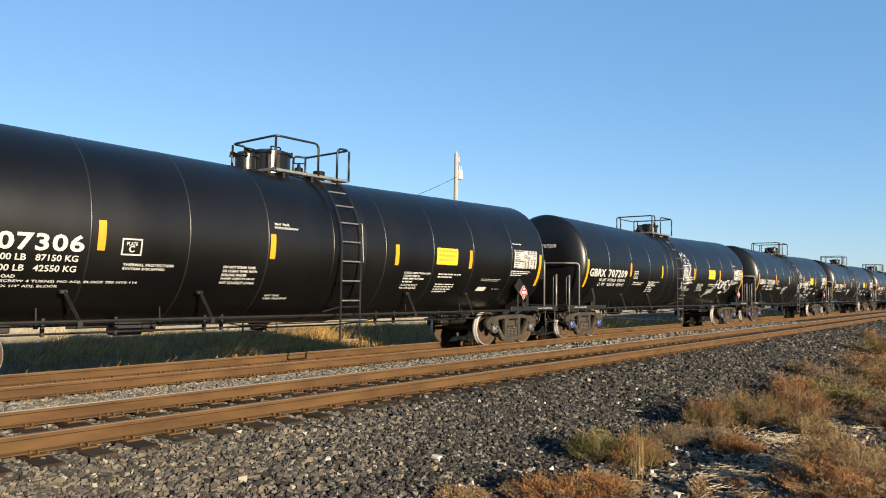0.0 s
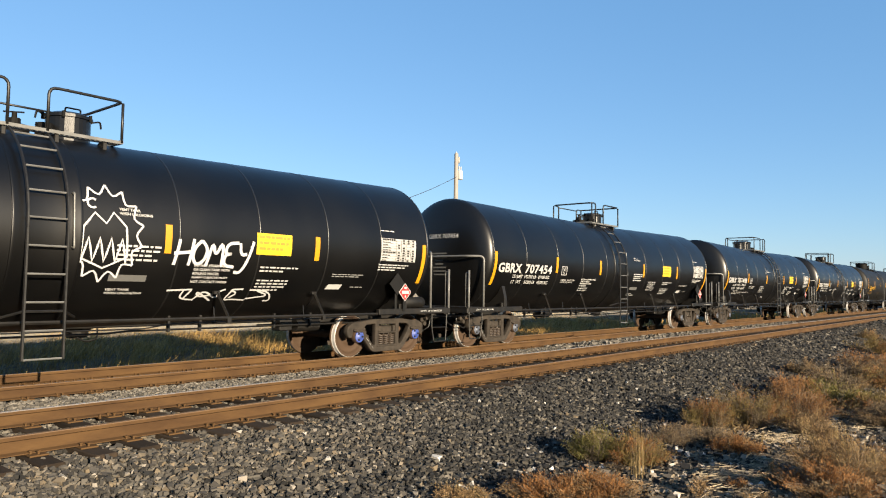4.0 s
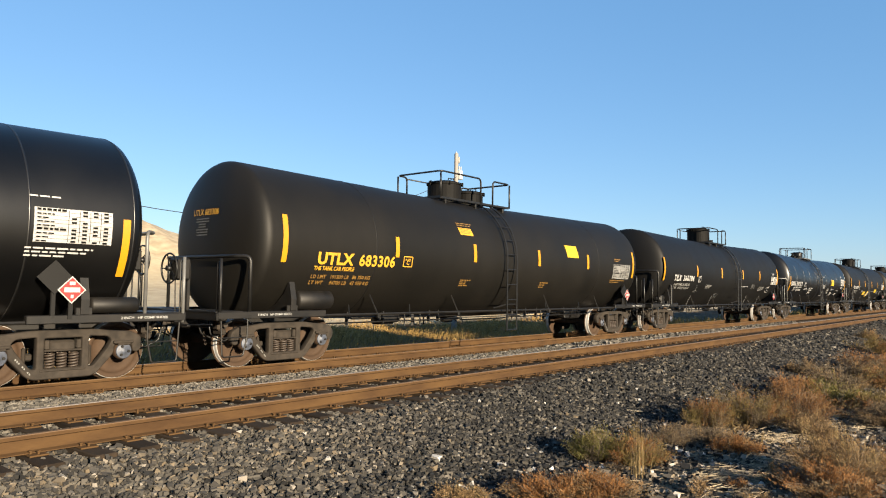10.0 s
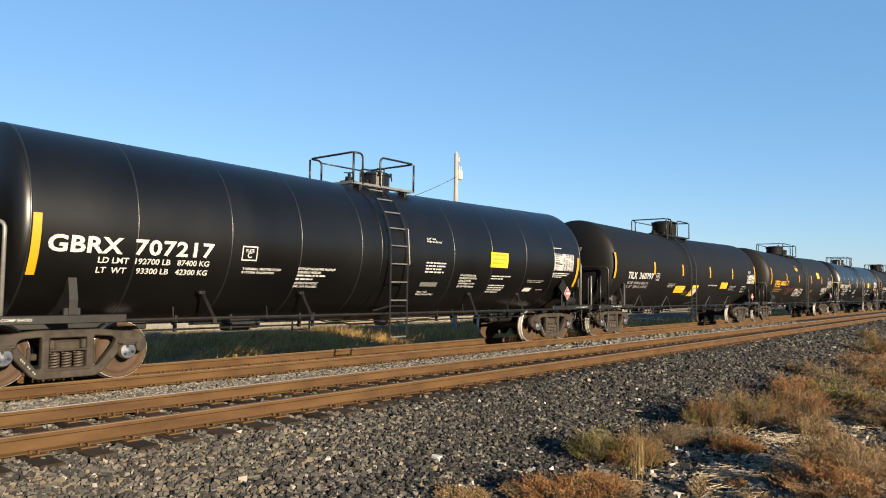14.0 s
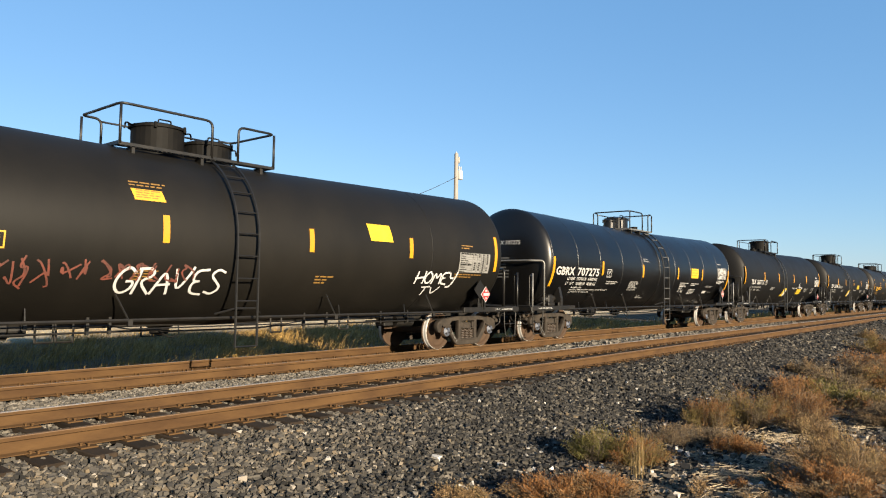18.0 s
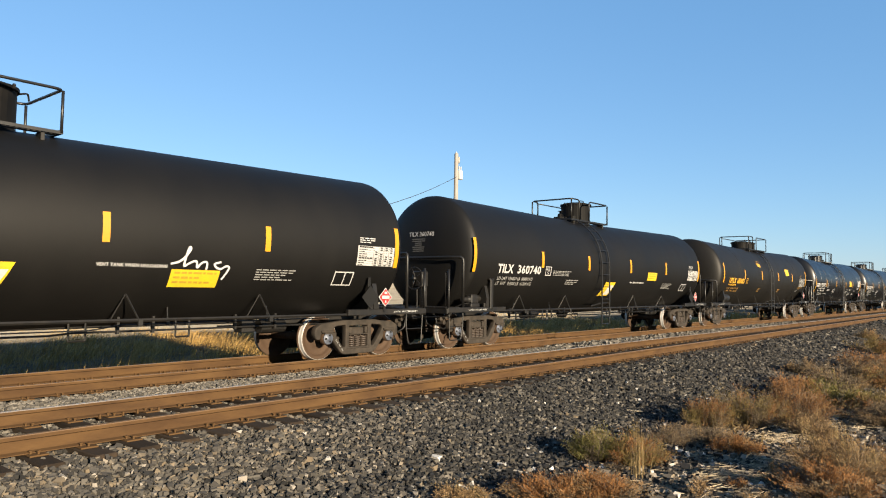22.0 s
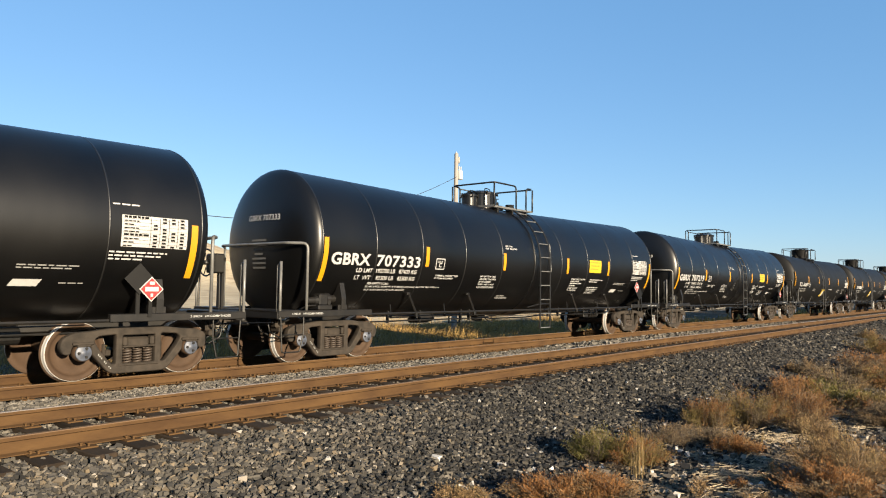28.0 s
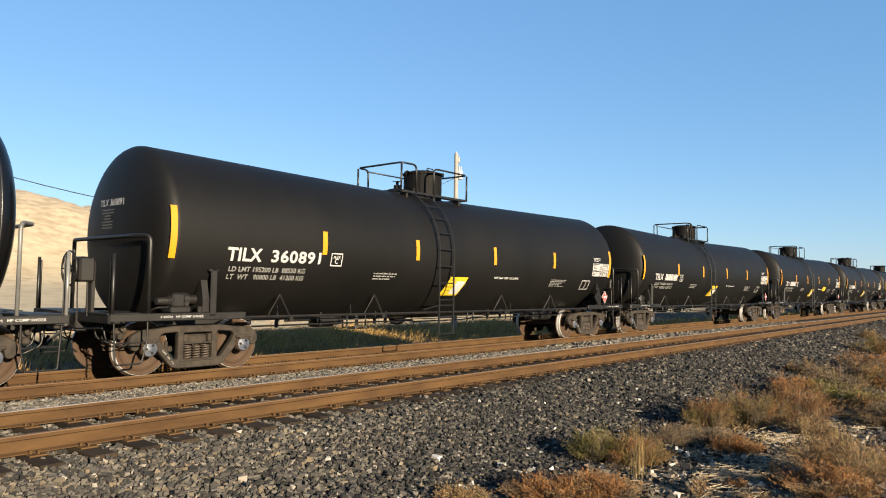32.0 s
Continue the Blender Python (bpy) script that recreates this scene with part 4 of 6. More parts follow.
def add_underside(car, kind):
    # longitudinal running pipes and the brackets that hold them
    for y in (-1.40, 1.40):
        bm = tube(bmesh.new(), [(-6.6, y, 0.95), (6.6, y, 0.95)], 0.030, 6)
        pipe = part("side_pipe", bm, M["frame"], car, "long dark pipe along the side")
        for u in kind["brackets"]:
            bm = bmesh.new()
            if kind["glossy"]:
                tube(bm, [(u, y * 0.97, 1.40), (u + 0.22, y, 0.95)], 0.026, 4)
                box(bm, u - 0.06, u + 0.05, min(y * 0.92, y * 0.98), max(y * 0.92, y * 0.98), 1.36, 1.42, 0.008)
            else:
                tube(bm, [(u, y * 0.96, 1.36), (u + 0.20, y, 0.95)], 0.015, 5)
                if kind["name"][0] == "T":
                    tube(bm, [(u, y * 0.96, 1.36), (u - 0.15, y * 0.86, 0.97)], 0.012, 5)
            box(bm, u + 0.18, u + 0.26, y - 0.03, y + 0.03, 0.86, 0.97, 0.005)
            part("bracket", bm, M["frame"], pipe)
    # a second thin line with its clamps, and a centre box
    bm = tube(bmesh.new(), rounded([(-6.0, -1.05, 0.88), (-2.2, -1.05, 0.86), (-1.8, -0.9, 0.78), (1.4, -0.9, 0.78), (1.8, -1.05, 0.86), (6.1, -1.05, 0.88)], 0.1), 0.013, 6)
    for u in (-5.3, -3.4, 2.6, 4.6):
        box(bm, u - 0.03, u + 0.03, -1.08, -1.02, 0.84, 0.92, 0.006)
        tube(bm, [(u, -1.05, 0.90), (u, -1.02, 1.14)], 0.012, 5)
    part("air_line", bm, M["rail_black"], car, "thin air line with clamps")
    bm = box(bmesh.new(), -3.95, -3.45, -0.62, -0.28, 0.66, 0.92, 0.04)
    lathe(bm, [(-3.44, 0.10), (-3.2, 0.10), (-3.18, 0.05)], 12, "x", (0, -0.45, 0.79), caps=True)
    part("control_valve", bm, M["frame"], car, "dark brake control valve under the tank")
    bm = tube(bmesh.new(), [(-6.4, -0.75, 0.74), (-1.2, -0.75, 0.74), (-0.9, -0.6, 0.70), (0.9, -0.6, 0.70), (1.2, -0.75, 0.74), (6.4, -0.75, 0.74)], 0.020, 6)
    for u in (-5.1, -4.0, -2.4, -2.05, 1.9, 2.5, 4.1, 5.0):
        box(bm, u - 0.022, u + 0.022, -0.78, -0.72, 0.70, 0.98)
    part("brake_pipe", bm, M["frame"], car)
    bm = bmesh.new()
    tube(bm, [(-4.6, -0.35, 0.80), (4.9, -0.35, 0.80)], 0.022, 6)
    for u in () if kind["glossy"] else (-3.1, -2.8, 1.2, 3.0):
        tube(bm, rounded([(u, -0.6, 0.9), (u, -0.6, 0.60), (u + 0.26, -0.6, 0.60), (u + 0.26, -0.6, 0.9)], 0.02), 0.018, 5)
    part("brake_rod", bm, M["frame"], car)
    bm = bmesh.new()
    lathe(bm, [(0.93, 0.34), (0.80, 0.30), (0.72, 0.18), (0.62, 0.16), (0.60, 0.05)], 16, "z", (kind["outlet"], 0, 0), caps=True)
    box(bm, kind["outlet"] - 0.55, kind["outlet"] + 0.55, -0.25, 0.25, 0.82, 0.95, 0.03)
    tube(bm, rounded([(kind["outlet"] - 0.35, -0.5, 0.75), (kind["outlet"] - 0.1, -0.55, 0.58), (kind["outlet"] + 0.12, -0.5, 0.62), (kind["outlet"] + 0.2, -0.3, 0.8)], 0.1), 0.014, 5)
    part("bottom_outlet", bm, M["frame"], car, "dark bottom outlet valve and skid")
    bm = bmesh.new()
    lathe(bm, [(4.75, 0.02), (4.76, 0.13), (5.35, 0.13), (5.36, 0.02)], 14, "x", (0, -0.55, 0.72), caps=True)
    box(bm, 4.3, 4.6, -0.7, -0.4, 0.62, 0.86, 0.02)
    tube(bm, [(3.9, -0.5, 0.74), (4.8, -0.5, 0.74)], 0.03, 6)
    part("brake_cylinder", bm, M["frame"], car, "dark brake cylinder under the frame")


def stripe_set(car, kind):
    us, z0, z1, e0, e1 = kind["stripes"]
    for i, u in enumerate(us):
        lo, hi = (e0, e1) if i in (0, len(us) - 1) else (z0, z1)
        w = 0.058
        ob = part("reflector_stripe", patch(bmesh.new(), u - w, u + w, lo, hi, 0.008), M["yellow"], car, "tall yellow reflective strip" if hi - lo > 0.6 else "yellow reflective strip")


def plate_sign(car, u0, u1, z0, z1, mat):
    bm = bmesh.new()
    w = 0.022
    for a in ((u0, u1, z0, z0 + w), (u0, u1, z1 - w, z1), (u0, u0 + w, z0 + w, z1 - w), (u1 - w, u1, z0 + w, z1 - w)):
        patch(bm, *a)
    sign = part("plate_mark", bm, mat, car)
    cu = (u0 + u1) / 2
    part("letters", shell_text("C", cu - 0.045, cu + 0.045, z0 + 0.05, z0 + 0.15, 0.02), mat, sign)
    part("letters", shell_text("PLATE", cu - 0.085, cu + 0.085, z1 - 0.11, z1 - 0.055, 0.02), mat, sign)


def data_table(car, u0, u1, z0, z1, mat):
    """A white painted panel of fine dark entries."""
    t = part("test_table", patch(bmesh.new(), u0, u1, z0, z1, 0.006), mat, car, "white painted test data table")
    bm = bmesh.new()
    rnd = random.Random(4)
    rows, cols = 9, (0.02, 0.42, 0.56, 0.70, 0.84, 0.98)
    step = (z1 - z0) / rows
    for i in range(rows):
        zz = z1 - (i + 0.78) * step
        heavy = i in (0, 5)
        patch(bm, u0 + 0.015, u1 - 0.015, zz - step * 0.20, zz - step * 0.13, 0.010, steps=1)
        for k, (a, b) in enumerate(zip(cols, cols[1:])):
            ua, ub = u0 + (u1 - u0) * a + 0.012, u0 + (u1 - u0) * b - 0.012
            if k == 0:
                ub = ua + (ub - ua) * (1.0 if heavy else rnd.uniform(0.3, 0.8))
                while ua < ub - 0.02:
                    w = min(rnd.uniform(0.04, 0.10), ub - ua)
                    patch(bm, ua, ua + w, zz, zz + step * (0.62 if heavy else 0.36), 0.010, steps=1)
                    ua += w + 0.014
            elif rnd.random() < 0.85:
                m_ = (ua + ub) / 2
                patch(bm, m_ - 0.035, m_ + 0.035, zz, zz + step * 0.55, 0.010, steps=1)
    for c in cols[1:-1]:
        uu = u0 + (u1 - u0) * c
        patch(bm, uu - 0.004, uu + 0.004, z0 + 0.02, z1 - 0.02, 0.011)
    tagged(part("table_text", bm, M["fitting"], t), kind="stuff")


def stencil_lines(car, u0, u1, z0, z1, rows, mat=None, lean=0.0):
    """Readable lines of stencilled capitals, the longest as wide as the block."""
    most = max(len(r) for r in rows)
    step = (z1 - z0) / len(rows)
    out = bmesh.new()
    for i, row in enumerate(rows):
        zt = z1 - i * step
        if row.startswith("-"):
            bar_lines(out, u0, u0 + (u1 - u0) * len(row) / most, zt - step, zt, 1, i)
            continue
        bm = shell_text(row, u0, u0 + (u1 - u0) * len(row) / most, zt - step * 0.66, zt, 0.03, 0.006, space=1.05)
        me = bpy.data.meshes.new("line")
        for v in bm.verts:
            v.co.x += lean * (z1 - zt)
        bm.to_mesh(me)
        bm.free()
        out.from_mesh(me)
        bpy.data.meshes.remove(me)
    return tagged(part("stencil_block", out, mat or M["white"], car), kind="stuff")


STEAM = ("DO NOT STEAM TANK", "OR CLEAN TANK WITH", "BOILING WATER", "SHARP OBJECTS MUST", "NOT CONTACT LINING")
HEATER = ("EXTERIOR HEATER PIPES MAXIMUM", "OPERATING PRESSURE", "-----------------------", "-------------", "NO INLET OR OUTLET", "PIPE CAPS REQUIRED")
VENT = ("VENT TANK", "WHEN UNLOADING")
EMPTY = ("50% EMPTY LOAD", "EL-60 (ADJ. SCREW 4 TURNS) NO ADJ. BLOCK SEE NYS-114", "ELX AND ENX 1/4\" ADJ. BLOCK")


def yellow_label(car, u0, u1, z0, z1, slant=0.0, name="yellow_label"):
    lab = part(name, patch(bmesh.new(), u0, u1, z0, z1, 0.006, slant), M["label_yellow"], car, "yellow painted label")
    h = z1 - z0
    tagged(part("label_text", bar_lines(bmesh.new(), u0 + 0.06, u1 - 0.06, z0 + 0.08 * h, z1 - 0.12 * h, 3, 9, lean=0, off=0.010, fill=0.42), M["label_ink"], lab), kind="stuff")
    return lab


def bars(car, u0, u1, z0, z1, lines, seed, mat=None, lean=-0.25, name="stencilled_text"):
    return tagged(part(name, bar_lines(bmesh.new(), u0, u1, z0, z1, lines, seed, lean), mat or M["white"], car), kind="stuff")


def head_text(car, body, kind, y0, y1, z0, z1, mat):
    """Small writing on the head that faces the camera."""
    bm = text_bm(body, 0.01) if body else bmesh.new()
    if not body:
        rnd = random.Random(2)
        for i in range(7):
            zt, w = 0.90 - i * 0.13, rnd.uniform(0.5, 1.0)
            vs = [bm.verts.new(p) for p in ((0.5 - w / 2, zt, 0), (0.5 + w / 2, zt, 0), (0.5 + w / 2, zt + 0.055, 0), (0.5 - w / 2, zt + 0.055, 0))]
            bm.faces.new(vs)
    for v in bm.verts:
        y, z = y0 + (y1 - y0) * v.co.x, z0 + (z1 - z0) * v.co.y
        r = math.hypot(y, z - ZC)
        v.co = (-kind["end"] - head_bulge(r, kind["depth"], kind["p"]) - 0.012, y, z)
    return part("head_letters", bm, mat, car)


def hose_handle(car, u):
    bm = tube(bmesh.new(), rounded([on_tank(u, 0.42, 0.0), on_tank(u, 0.42, 0.10), on_tank(u, -0.36, 0.10), on_tank(u, -0.36, 0.0)], 0.06), 0.016, 6)
    part("grab_iron", bm, M["rail_grey"], car, smooth=True)


def base_car(kind):
    """A tank car without its own number, at the plan's origin."""
    car = new("tank_car")
    obj("tank", tank_mesh(kind["end"], kind["depth"], kind["p"], kind["mat"]), car, kind["tank_label"])
    ringm = shared("ring_%s" % kind["glossy"], lambda: ring_mesh(0.028, 0.005 if kind["glossy"] else 0.004, M["seam"] if kind["glossy"] else kind["mat"]))
    for u in kind["seams"]:
        obj("seam", ringm, car, m=pose(u, 0, sag(u)))
    if kind["glossy"]:
        for u in (-kind["end"], kind["end"]):
            obj("seam", ringm, car, m=pose(u, 0, sag(u)))
        belt = shared("belt", lambda: belt_mesh(0.94, 0.012, M["gloss_black"]))
        obj("belt", belt, car, "wide black band round the middle of the tank", pose(-0.39 if kind["turned"] else 0.39, 0, sag(0.2)))
    for s in (-1, 1):
        add_end(car, s, kind, kind["wheel_end"] == s)
        add_bogie(car, s * kind.get("bogie", BOGIE_X), kind["cap"])
    add_platform(car, kind)
    for side in (-1, 1):
        add_ladder(car, *kind["ladder"], M["rail_black"], side, M["rail_grey"] if kind["glossy"] else M["rail_black"], kind.get("drop", 0.50))
    add_underside(car, kind)
    stripe_set(car, kind)
    add_placard(car, *{"G1": ((6.97, 1.44), (6.78, 1.60)), "G2": ((7.05, 1.42), (6.82, 1.60)), "T1": ((6.98, 1.31), (7.36, 1.31)), "T2": ((7.31, 1.31), (6.88, 1.31)), "U": ((7.12, 1.38), (6.90, 1.50))}[kind["name"]])
    head_text(car, "", kind, *((0.18, -0.32, 1.78, 2.50) if kind["glossy"] else (0.30, -0.16, 2.42, 2.82)), M["spray_dim"])
    if kind["glossy"]:
        sgn = kind["turned"]
        plate_sign(car, -4.31, -3.99, 1.96, 2.22, M["white"])
        stencil_lines(car, -4.25, -3.42, 1.71, 1.84, ("THERMAL PROTECTION", "SYSTEM EQUIPPED"))
        part("saddle_pad", patch(bmesh.new(), -7.42, -6.84, 1.22, 1.72, 0.005), M["gloss_black"], car, "raised pad on the shell")
        if not sgn:
            stencil_lines(car, -6.35, -3.95, 1.42, 1.63, EMPTY)
            stencil_lines(car, -2.50, -1.80, 1.52, 1.86, STEAM)
            stencil_lines(car, -1.50, -0.96, 2.55, 2.68, VENT)
            stencil_lines(car, -1.46, -0.92, 1.25, 1.36, VENT, lean=0)
            stencil_lines(car, 2.07, 2.95, 1.47, 1.88, HEATER)
            bars(car, 3.24, 4.10, 1.74, 1.87, 2, 7)
            bars(car, 3.24, 3.95, 1.40, 1.63, 4, 8)
        else:
            stencil_lines(car, -3.02, -2.10, 1.47, 1.88, HEATER)
            stencil_lines(car, 0.62, 1.15, 2.55, 2.68, VENT)
            bars(car, 0.60, 1.32, 1.84, 2.12, 4, 9, lean=-0.1)
            stencil_lines(car, 0.55, 1.15, 1.34, 1.45, VENT, lean=0)
            part("blank_patch", patch(bmesh.new(), 0.55, 1.15, 1.56, 1.66), M["spray_dim"], car, "grey painted-out patch")
            stencil_lines(car, 1.93, 2.62, 1.53, 1.87, STEAM)
            bars(car, 3.24, 4.10, 1.74, 1.87, 2, 7)
            bars(car, 3.24, 3.95, 1.40, 1.63, 4, 8)
        part("white_label", patch(bmesh.new(), 4.96, 5.34, 1.47, 1.57, slant=0.05), M["white"], car)
        bars(car, 4.99, 5.85, 1.70, 1.78, 2, 10, M["white_dim"])
        bars(car, 5.60, 5.95, 1.49, 1.53, 1, 11, M["white_dim"])
        yellow_label(car, 3.10, 3.88, 2.08, 2.47)
        data_table(car, 6.25, 7.34, 2.09, 2.58, M["white"])
        bars(car, 6.25, 6.66, 2.70, 2.75, 1, 12)
        bars(car, 6.22, 7.15, 1.86, 2.02, 3, 13)
        hose_handle(car, kind["ladder"][1] + 0.10)
    elif kind["name"] == "U":
        plate_sign(car, -4.16, -3.86, 1.98, 2.22, M["orange"])
        stencil_lines(car, -6.63, -5.58, 1.80, 1.925, ("THE TANK CAR PEOPLE",), M["orange"])
        bars(car, -2.12, -1.46, 3.04, 3.14, 2, 23, M["orange_dim"], lean=0)
        part("orange_label", patch(bmesh.new(), -2.08, -1.56, 2.84, 3.02, 0.006, -0.05), M["orange"], car, "faded orange label band with small print")
        bars(car, -2.03, -1.62, 2.86, 3.01, 4, 29, M["orange_dim"], lean=0)
        part("yellow_label", patch(bmesh.new(), 2.96, 3.64, 2.50, 2.86, 0.006, -0.08), M["label_yellow"], car, "plain yellow label")
        bars(car, 1.62, 2.08, 1.55, 1.73, 3, 25, M["orange_dim"], lean=-0.2)
        bars(car, -2.02, -1.61, 1.56, 1.74, 4, 26, M["orange_dim"], lean=-0.3)
        data_table(car, 6.01, 7.24, 1.92, 2.40, M["white_dim"])
        bars(car, 6.06, 6.51, 2.46, 2.58, 2, 27, M["orange_dim"])
        bars(car, 5.91, 6.96, 1.76, 1.88, 2, 28, M["orange_dim"])
    else:
        plate_sign(car, kind["plate"] + 0.03, kind["plate"] + 0.33, 1.93, 2.19, M["white"])
        bars(car, -3.15, -2.40, 1.66, 1.83, 3, 31, M["white_dim"], lean=-0.1)
        stencil_lines(car, *((1.68, 2.70) if kind["name"] == "T1" else (1.20, 2.34)), 1.76, 1.84, ("VENT TANK WHEN UNLOADING",), lean=0)
        bars(car, *((4.51, 5.45) if kind["name"] == "T1" else (4.05, 4.95)), 1.60, 1.82, 5, 33, M["white_dim"])
        bm = bmesh.new()
        for a in ((5.93, 6.45, 1.55, 1.572), (5.93, 6.45, 1.808, 1.83), (5.93, 5.955, 1.572, 1.808), (6.425, 6.45, 1.572, 1.808), (6.20, 6.225, 1.572, 1.808)):
            patch(bm, *a)
        part("outlined_box", bm, M["white"], car)
        data_table(car, 6.45, 7.52, 1.97, 2.38, M["white"])
        bars(car, 6.50, 6.95, 2.42, 2.55, 3, 34)
        part("upright_step", box(bmesh.new(), -7.02, -6.90, -1.50, -1.44, 1.0, 1.80, 0.02), M["frame"], car)
        part("upright_step", box(bmesh.new(), -7.06, -6.88, -1.50, -1.32, 1.74, 1.80, 0.02), M["frame"], car)
    return car


G_SEAMS = [-6.25, -4.78, -3.18, -1.62, 1.42, 3.00, 4.52, 6.20]
KINDS = {
    "G1": dict(name="G1", glossy=True, turned=False, end=7.74, depth=0.45, p=2.0, rail_u=8.02, rail_z=2.36, mat=M["gloss_black"], tank_label="glossy black tank shell with ring seams", seams=G_SEAMS, house_mat=M["manway_steel"],
               ladder=(0.05, 0.57), wheel_end=-1, reservoir=None, cap="cap_steel", outlet=-0.7, brackets=(-5.05, -2.86, 2.32, 4.46), stripes=((-7.66, -4.62, -1.53, 1.76, 4.40, 7.60), 2.015, 2.465, 1.63, 2.50),
               platform=dict(span=(-0.95, 1.0), gap=(0.14, 0.66), housings=((-0.56, 0.44, 0.38, 1), (-1.12, 0.22, 0.27, 0)), valves=(0.30,))),
    "G2": dict(name="G2", glossy=True, turned=True, end=7.74, depth=0.45, p=2.0, rail_u=8.02, rail_z=2.36, mat=M["gloss_black"], tank_label="glossy black tank shell with ring seams", seams=[-u for u in G_SEAMS[::-1]], house_mat=M["manway_steel"],
               ladder=(-0.69, -0.16), wheel_end=1, reservoir=(1, 7.26), cap="cap_blue", outlet=0.7, brackets=(-4.96, -2.83, 2.45, 4.60), stripes=((-7.66, -4.58, -1.88, 1.42, 4.50, 7.62), 2.02, 2.48, 1.63, 2.50),
               platform=dict(span=(-1.0, 0.97), gap=(-0.72, -0.17), housings=((0.42, 0.34, 0.36, 1), ), valves=(-0.35,))),
    "T1": dict(name="T1", glossy=False, end=7.66, depth=0.44, p=2.2, rail_u=8.08, rail_z=2.30, reservoir=None, mat=M["matte_black"], tank_label="smooth matte black tank shell", seams=[], house_mat=M["fitting"],
               ladder=(0.55, 1.01), drop=0.30, wheel_end=1, cap="cap_steel", outlet=0.9, brackets=(-4.64, -2.12, 2.77, 4.82), plate=-4.21, stripes=((-7.76, -4.34, -1.33, 1.66, 4.38, 7.60), 2.155, 2.60, 1.95, 2.82),
               platform=dict(span=(-0.70, 1.60), gap=(0.50, 1.05), housings=((-0.03, 0.50, 0.60, 1), ), valves=(0.75,))),
    "T2": dict(name="T2", glossy=False, end=7.66, depth=0.44, p=2.2, rail_u=8.08, rail_z=2.30, reservoir=None, mat=M["matte_black"], tank_label="smooth matte black tank shell", seams=[], house_mat=M["fitting"],
               ladder=(-1.20, -0.68), wheel_end=-1, cap="cap_steel", outlet=-0.9, brackets=(-5.48, -3.0, 1.73, 4.21), plate=-4.43, stripes=((-7.76, -4.58, -1.85, 1.15, 4.10, 7.60), 2.145, 2.60, 1.95, 2.81),
               platform=dict(span=(-1.60, 0.91), gap=(-1.07, -0.42), housings=((0.0, 0.50, 0.60, 1), ), valves=(-0.85,))),
    "U": dict(name="U", glossy=False, end=7.68, depth=0.46, p=2.2, rail_u=8.05, rail_z=2.05, reservoir=(-1, -6.85), mat=M["dusty_black"], tank_label="dusty olive-black tank shell", seams=[-5.0, 5.0], house_mat=M["fitting"],
              ladder=(-0.30, 0.14), wheel_end=-1, cap="cap_steel", outlet=-0.8, brackets=(-5.0, -2.25, 1.98, 5.0), stripes=((-7.39, -4.37, -1.56, 1.42, 4.26, 7.50), 2.185, 2.63, 1.97, 2.86),
              platform=dict(span=(-2.00, 1.05), gap=(-0.31, 0.24), housings=((-0.96, 0.46, 0.46, 1), (0.04, 0.45, 0.30, 1)), valves=())),
}

KINDS["U2"] = dict(KINDS["U"], platform=dict(span=(-1.10, 2.06), gap=(-0.37, 0.22), housings=((-0.04, 0.45, 0.36, 1), (0.96, 0.45, 0.38, 1)), valves=()), ladder=(-0.29, 0.15), stripes=((-7.39, -4.37, -1.54, 1.50, 4.36, 7.50), 2.185, 2.63, 1.97, 2.86))

LABELS = {"G": "glossy black tank car with yellow strips and white lettering", "T": "matte black tank car with white lettering and a tall manway", "U": "dusty black tank car with orange lettering"}
# each car from the first: its kind, its painted mark, and its shift along the train
CARS = [("G1", "GBRX 707306", 1.65), ("G2", "GBRX 707209", 1.64), ("G2", "GBRX 707208", 1.64), ("G2", "GBRX 707454", 1.66), ("G1", "GBRX 707498", 1.80), ("G2", "GBRX 707293", 1.69),
        ("U", "UTLX 683306", 1.61), ("T1", "TILX 360784", 1.565), ("G2", "GBRX 707217", 1.555), ("T2", "TILX 360797", 1.405), ("U", "UTLX 683332", 1.365), ("G1", "GBRX 707275", 1.36),
        ("T2", "TILX 360713", 1.265), ("T2", "TILX 360740", 1.375), ("U2", "UTLX 683005", 1.495), ("G1", "GBRX 707371", 1.465), ("G1", "GBRX 707333", 1.485), ("G1", "GBRX 707219", 1.49),
        ("T2", "TILX 360891", 1.385), ("T2", "TILX", 1.385), ("T2", "TILX", 1.385), ("T2", "TILX", 1.385), ("T1", "TILX", 1.385), ("U", "UTLX", 1.265)]
WEIGHTS = {"G": ("LD LMT  192700 LB   87400 KG", "LT  WT    93300 LB   42300 KG"), "G0": ("LD LMT  192200 LB   87150 KG", "LT  WT    93800 LB   42550 KG"), "G17": ("LD LMT  192500 LB   87300 KG", "LT  WT    93500 LB   42400 KG"), "G4": ("LD LMT  193300 LB   87700 KG", "LT  WT    92700 LB   42000 KG"), "T18": ("LD LMT 195200 LB  88550 KG", "LT  WT   90800 LB  41200 KG"), "T1": ("LD LMT 194900 LB  88400 KG", "LT  WT   91100 LB  41350 KG"), "T": ("LD LMT 195000 LB  88450 KG", "LT  WT   91000 LB  41300 KG")}


def train_shift(t):
    """How far the train has come at t seconds; it slows down a little."""
    f = max(0.0, min(1.0, (t - 10.62) / 0.16))
    hitch = 0.335 * f * f * (3 - 2 * f)          # the short jolt in its pull
    return 10.044 * t - 0.00875 * ((t - 16) ** 2 - 256) - hitch


def car_x(k, t):
    return CARS[k][2] + CAR * k - 0.15 + 7.86 - train_shift(t)


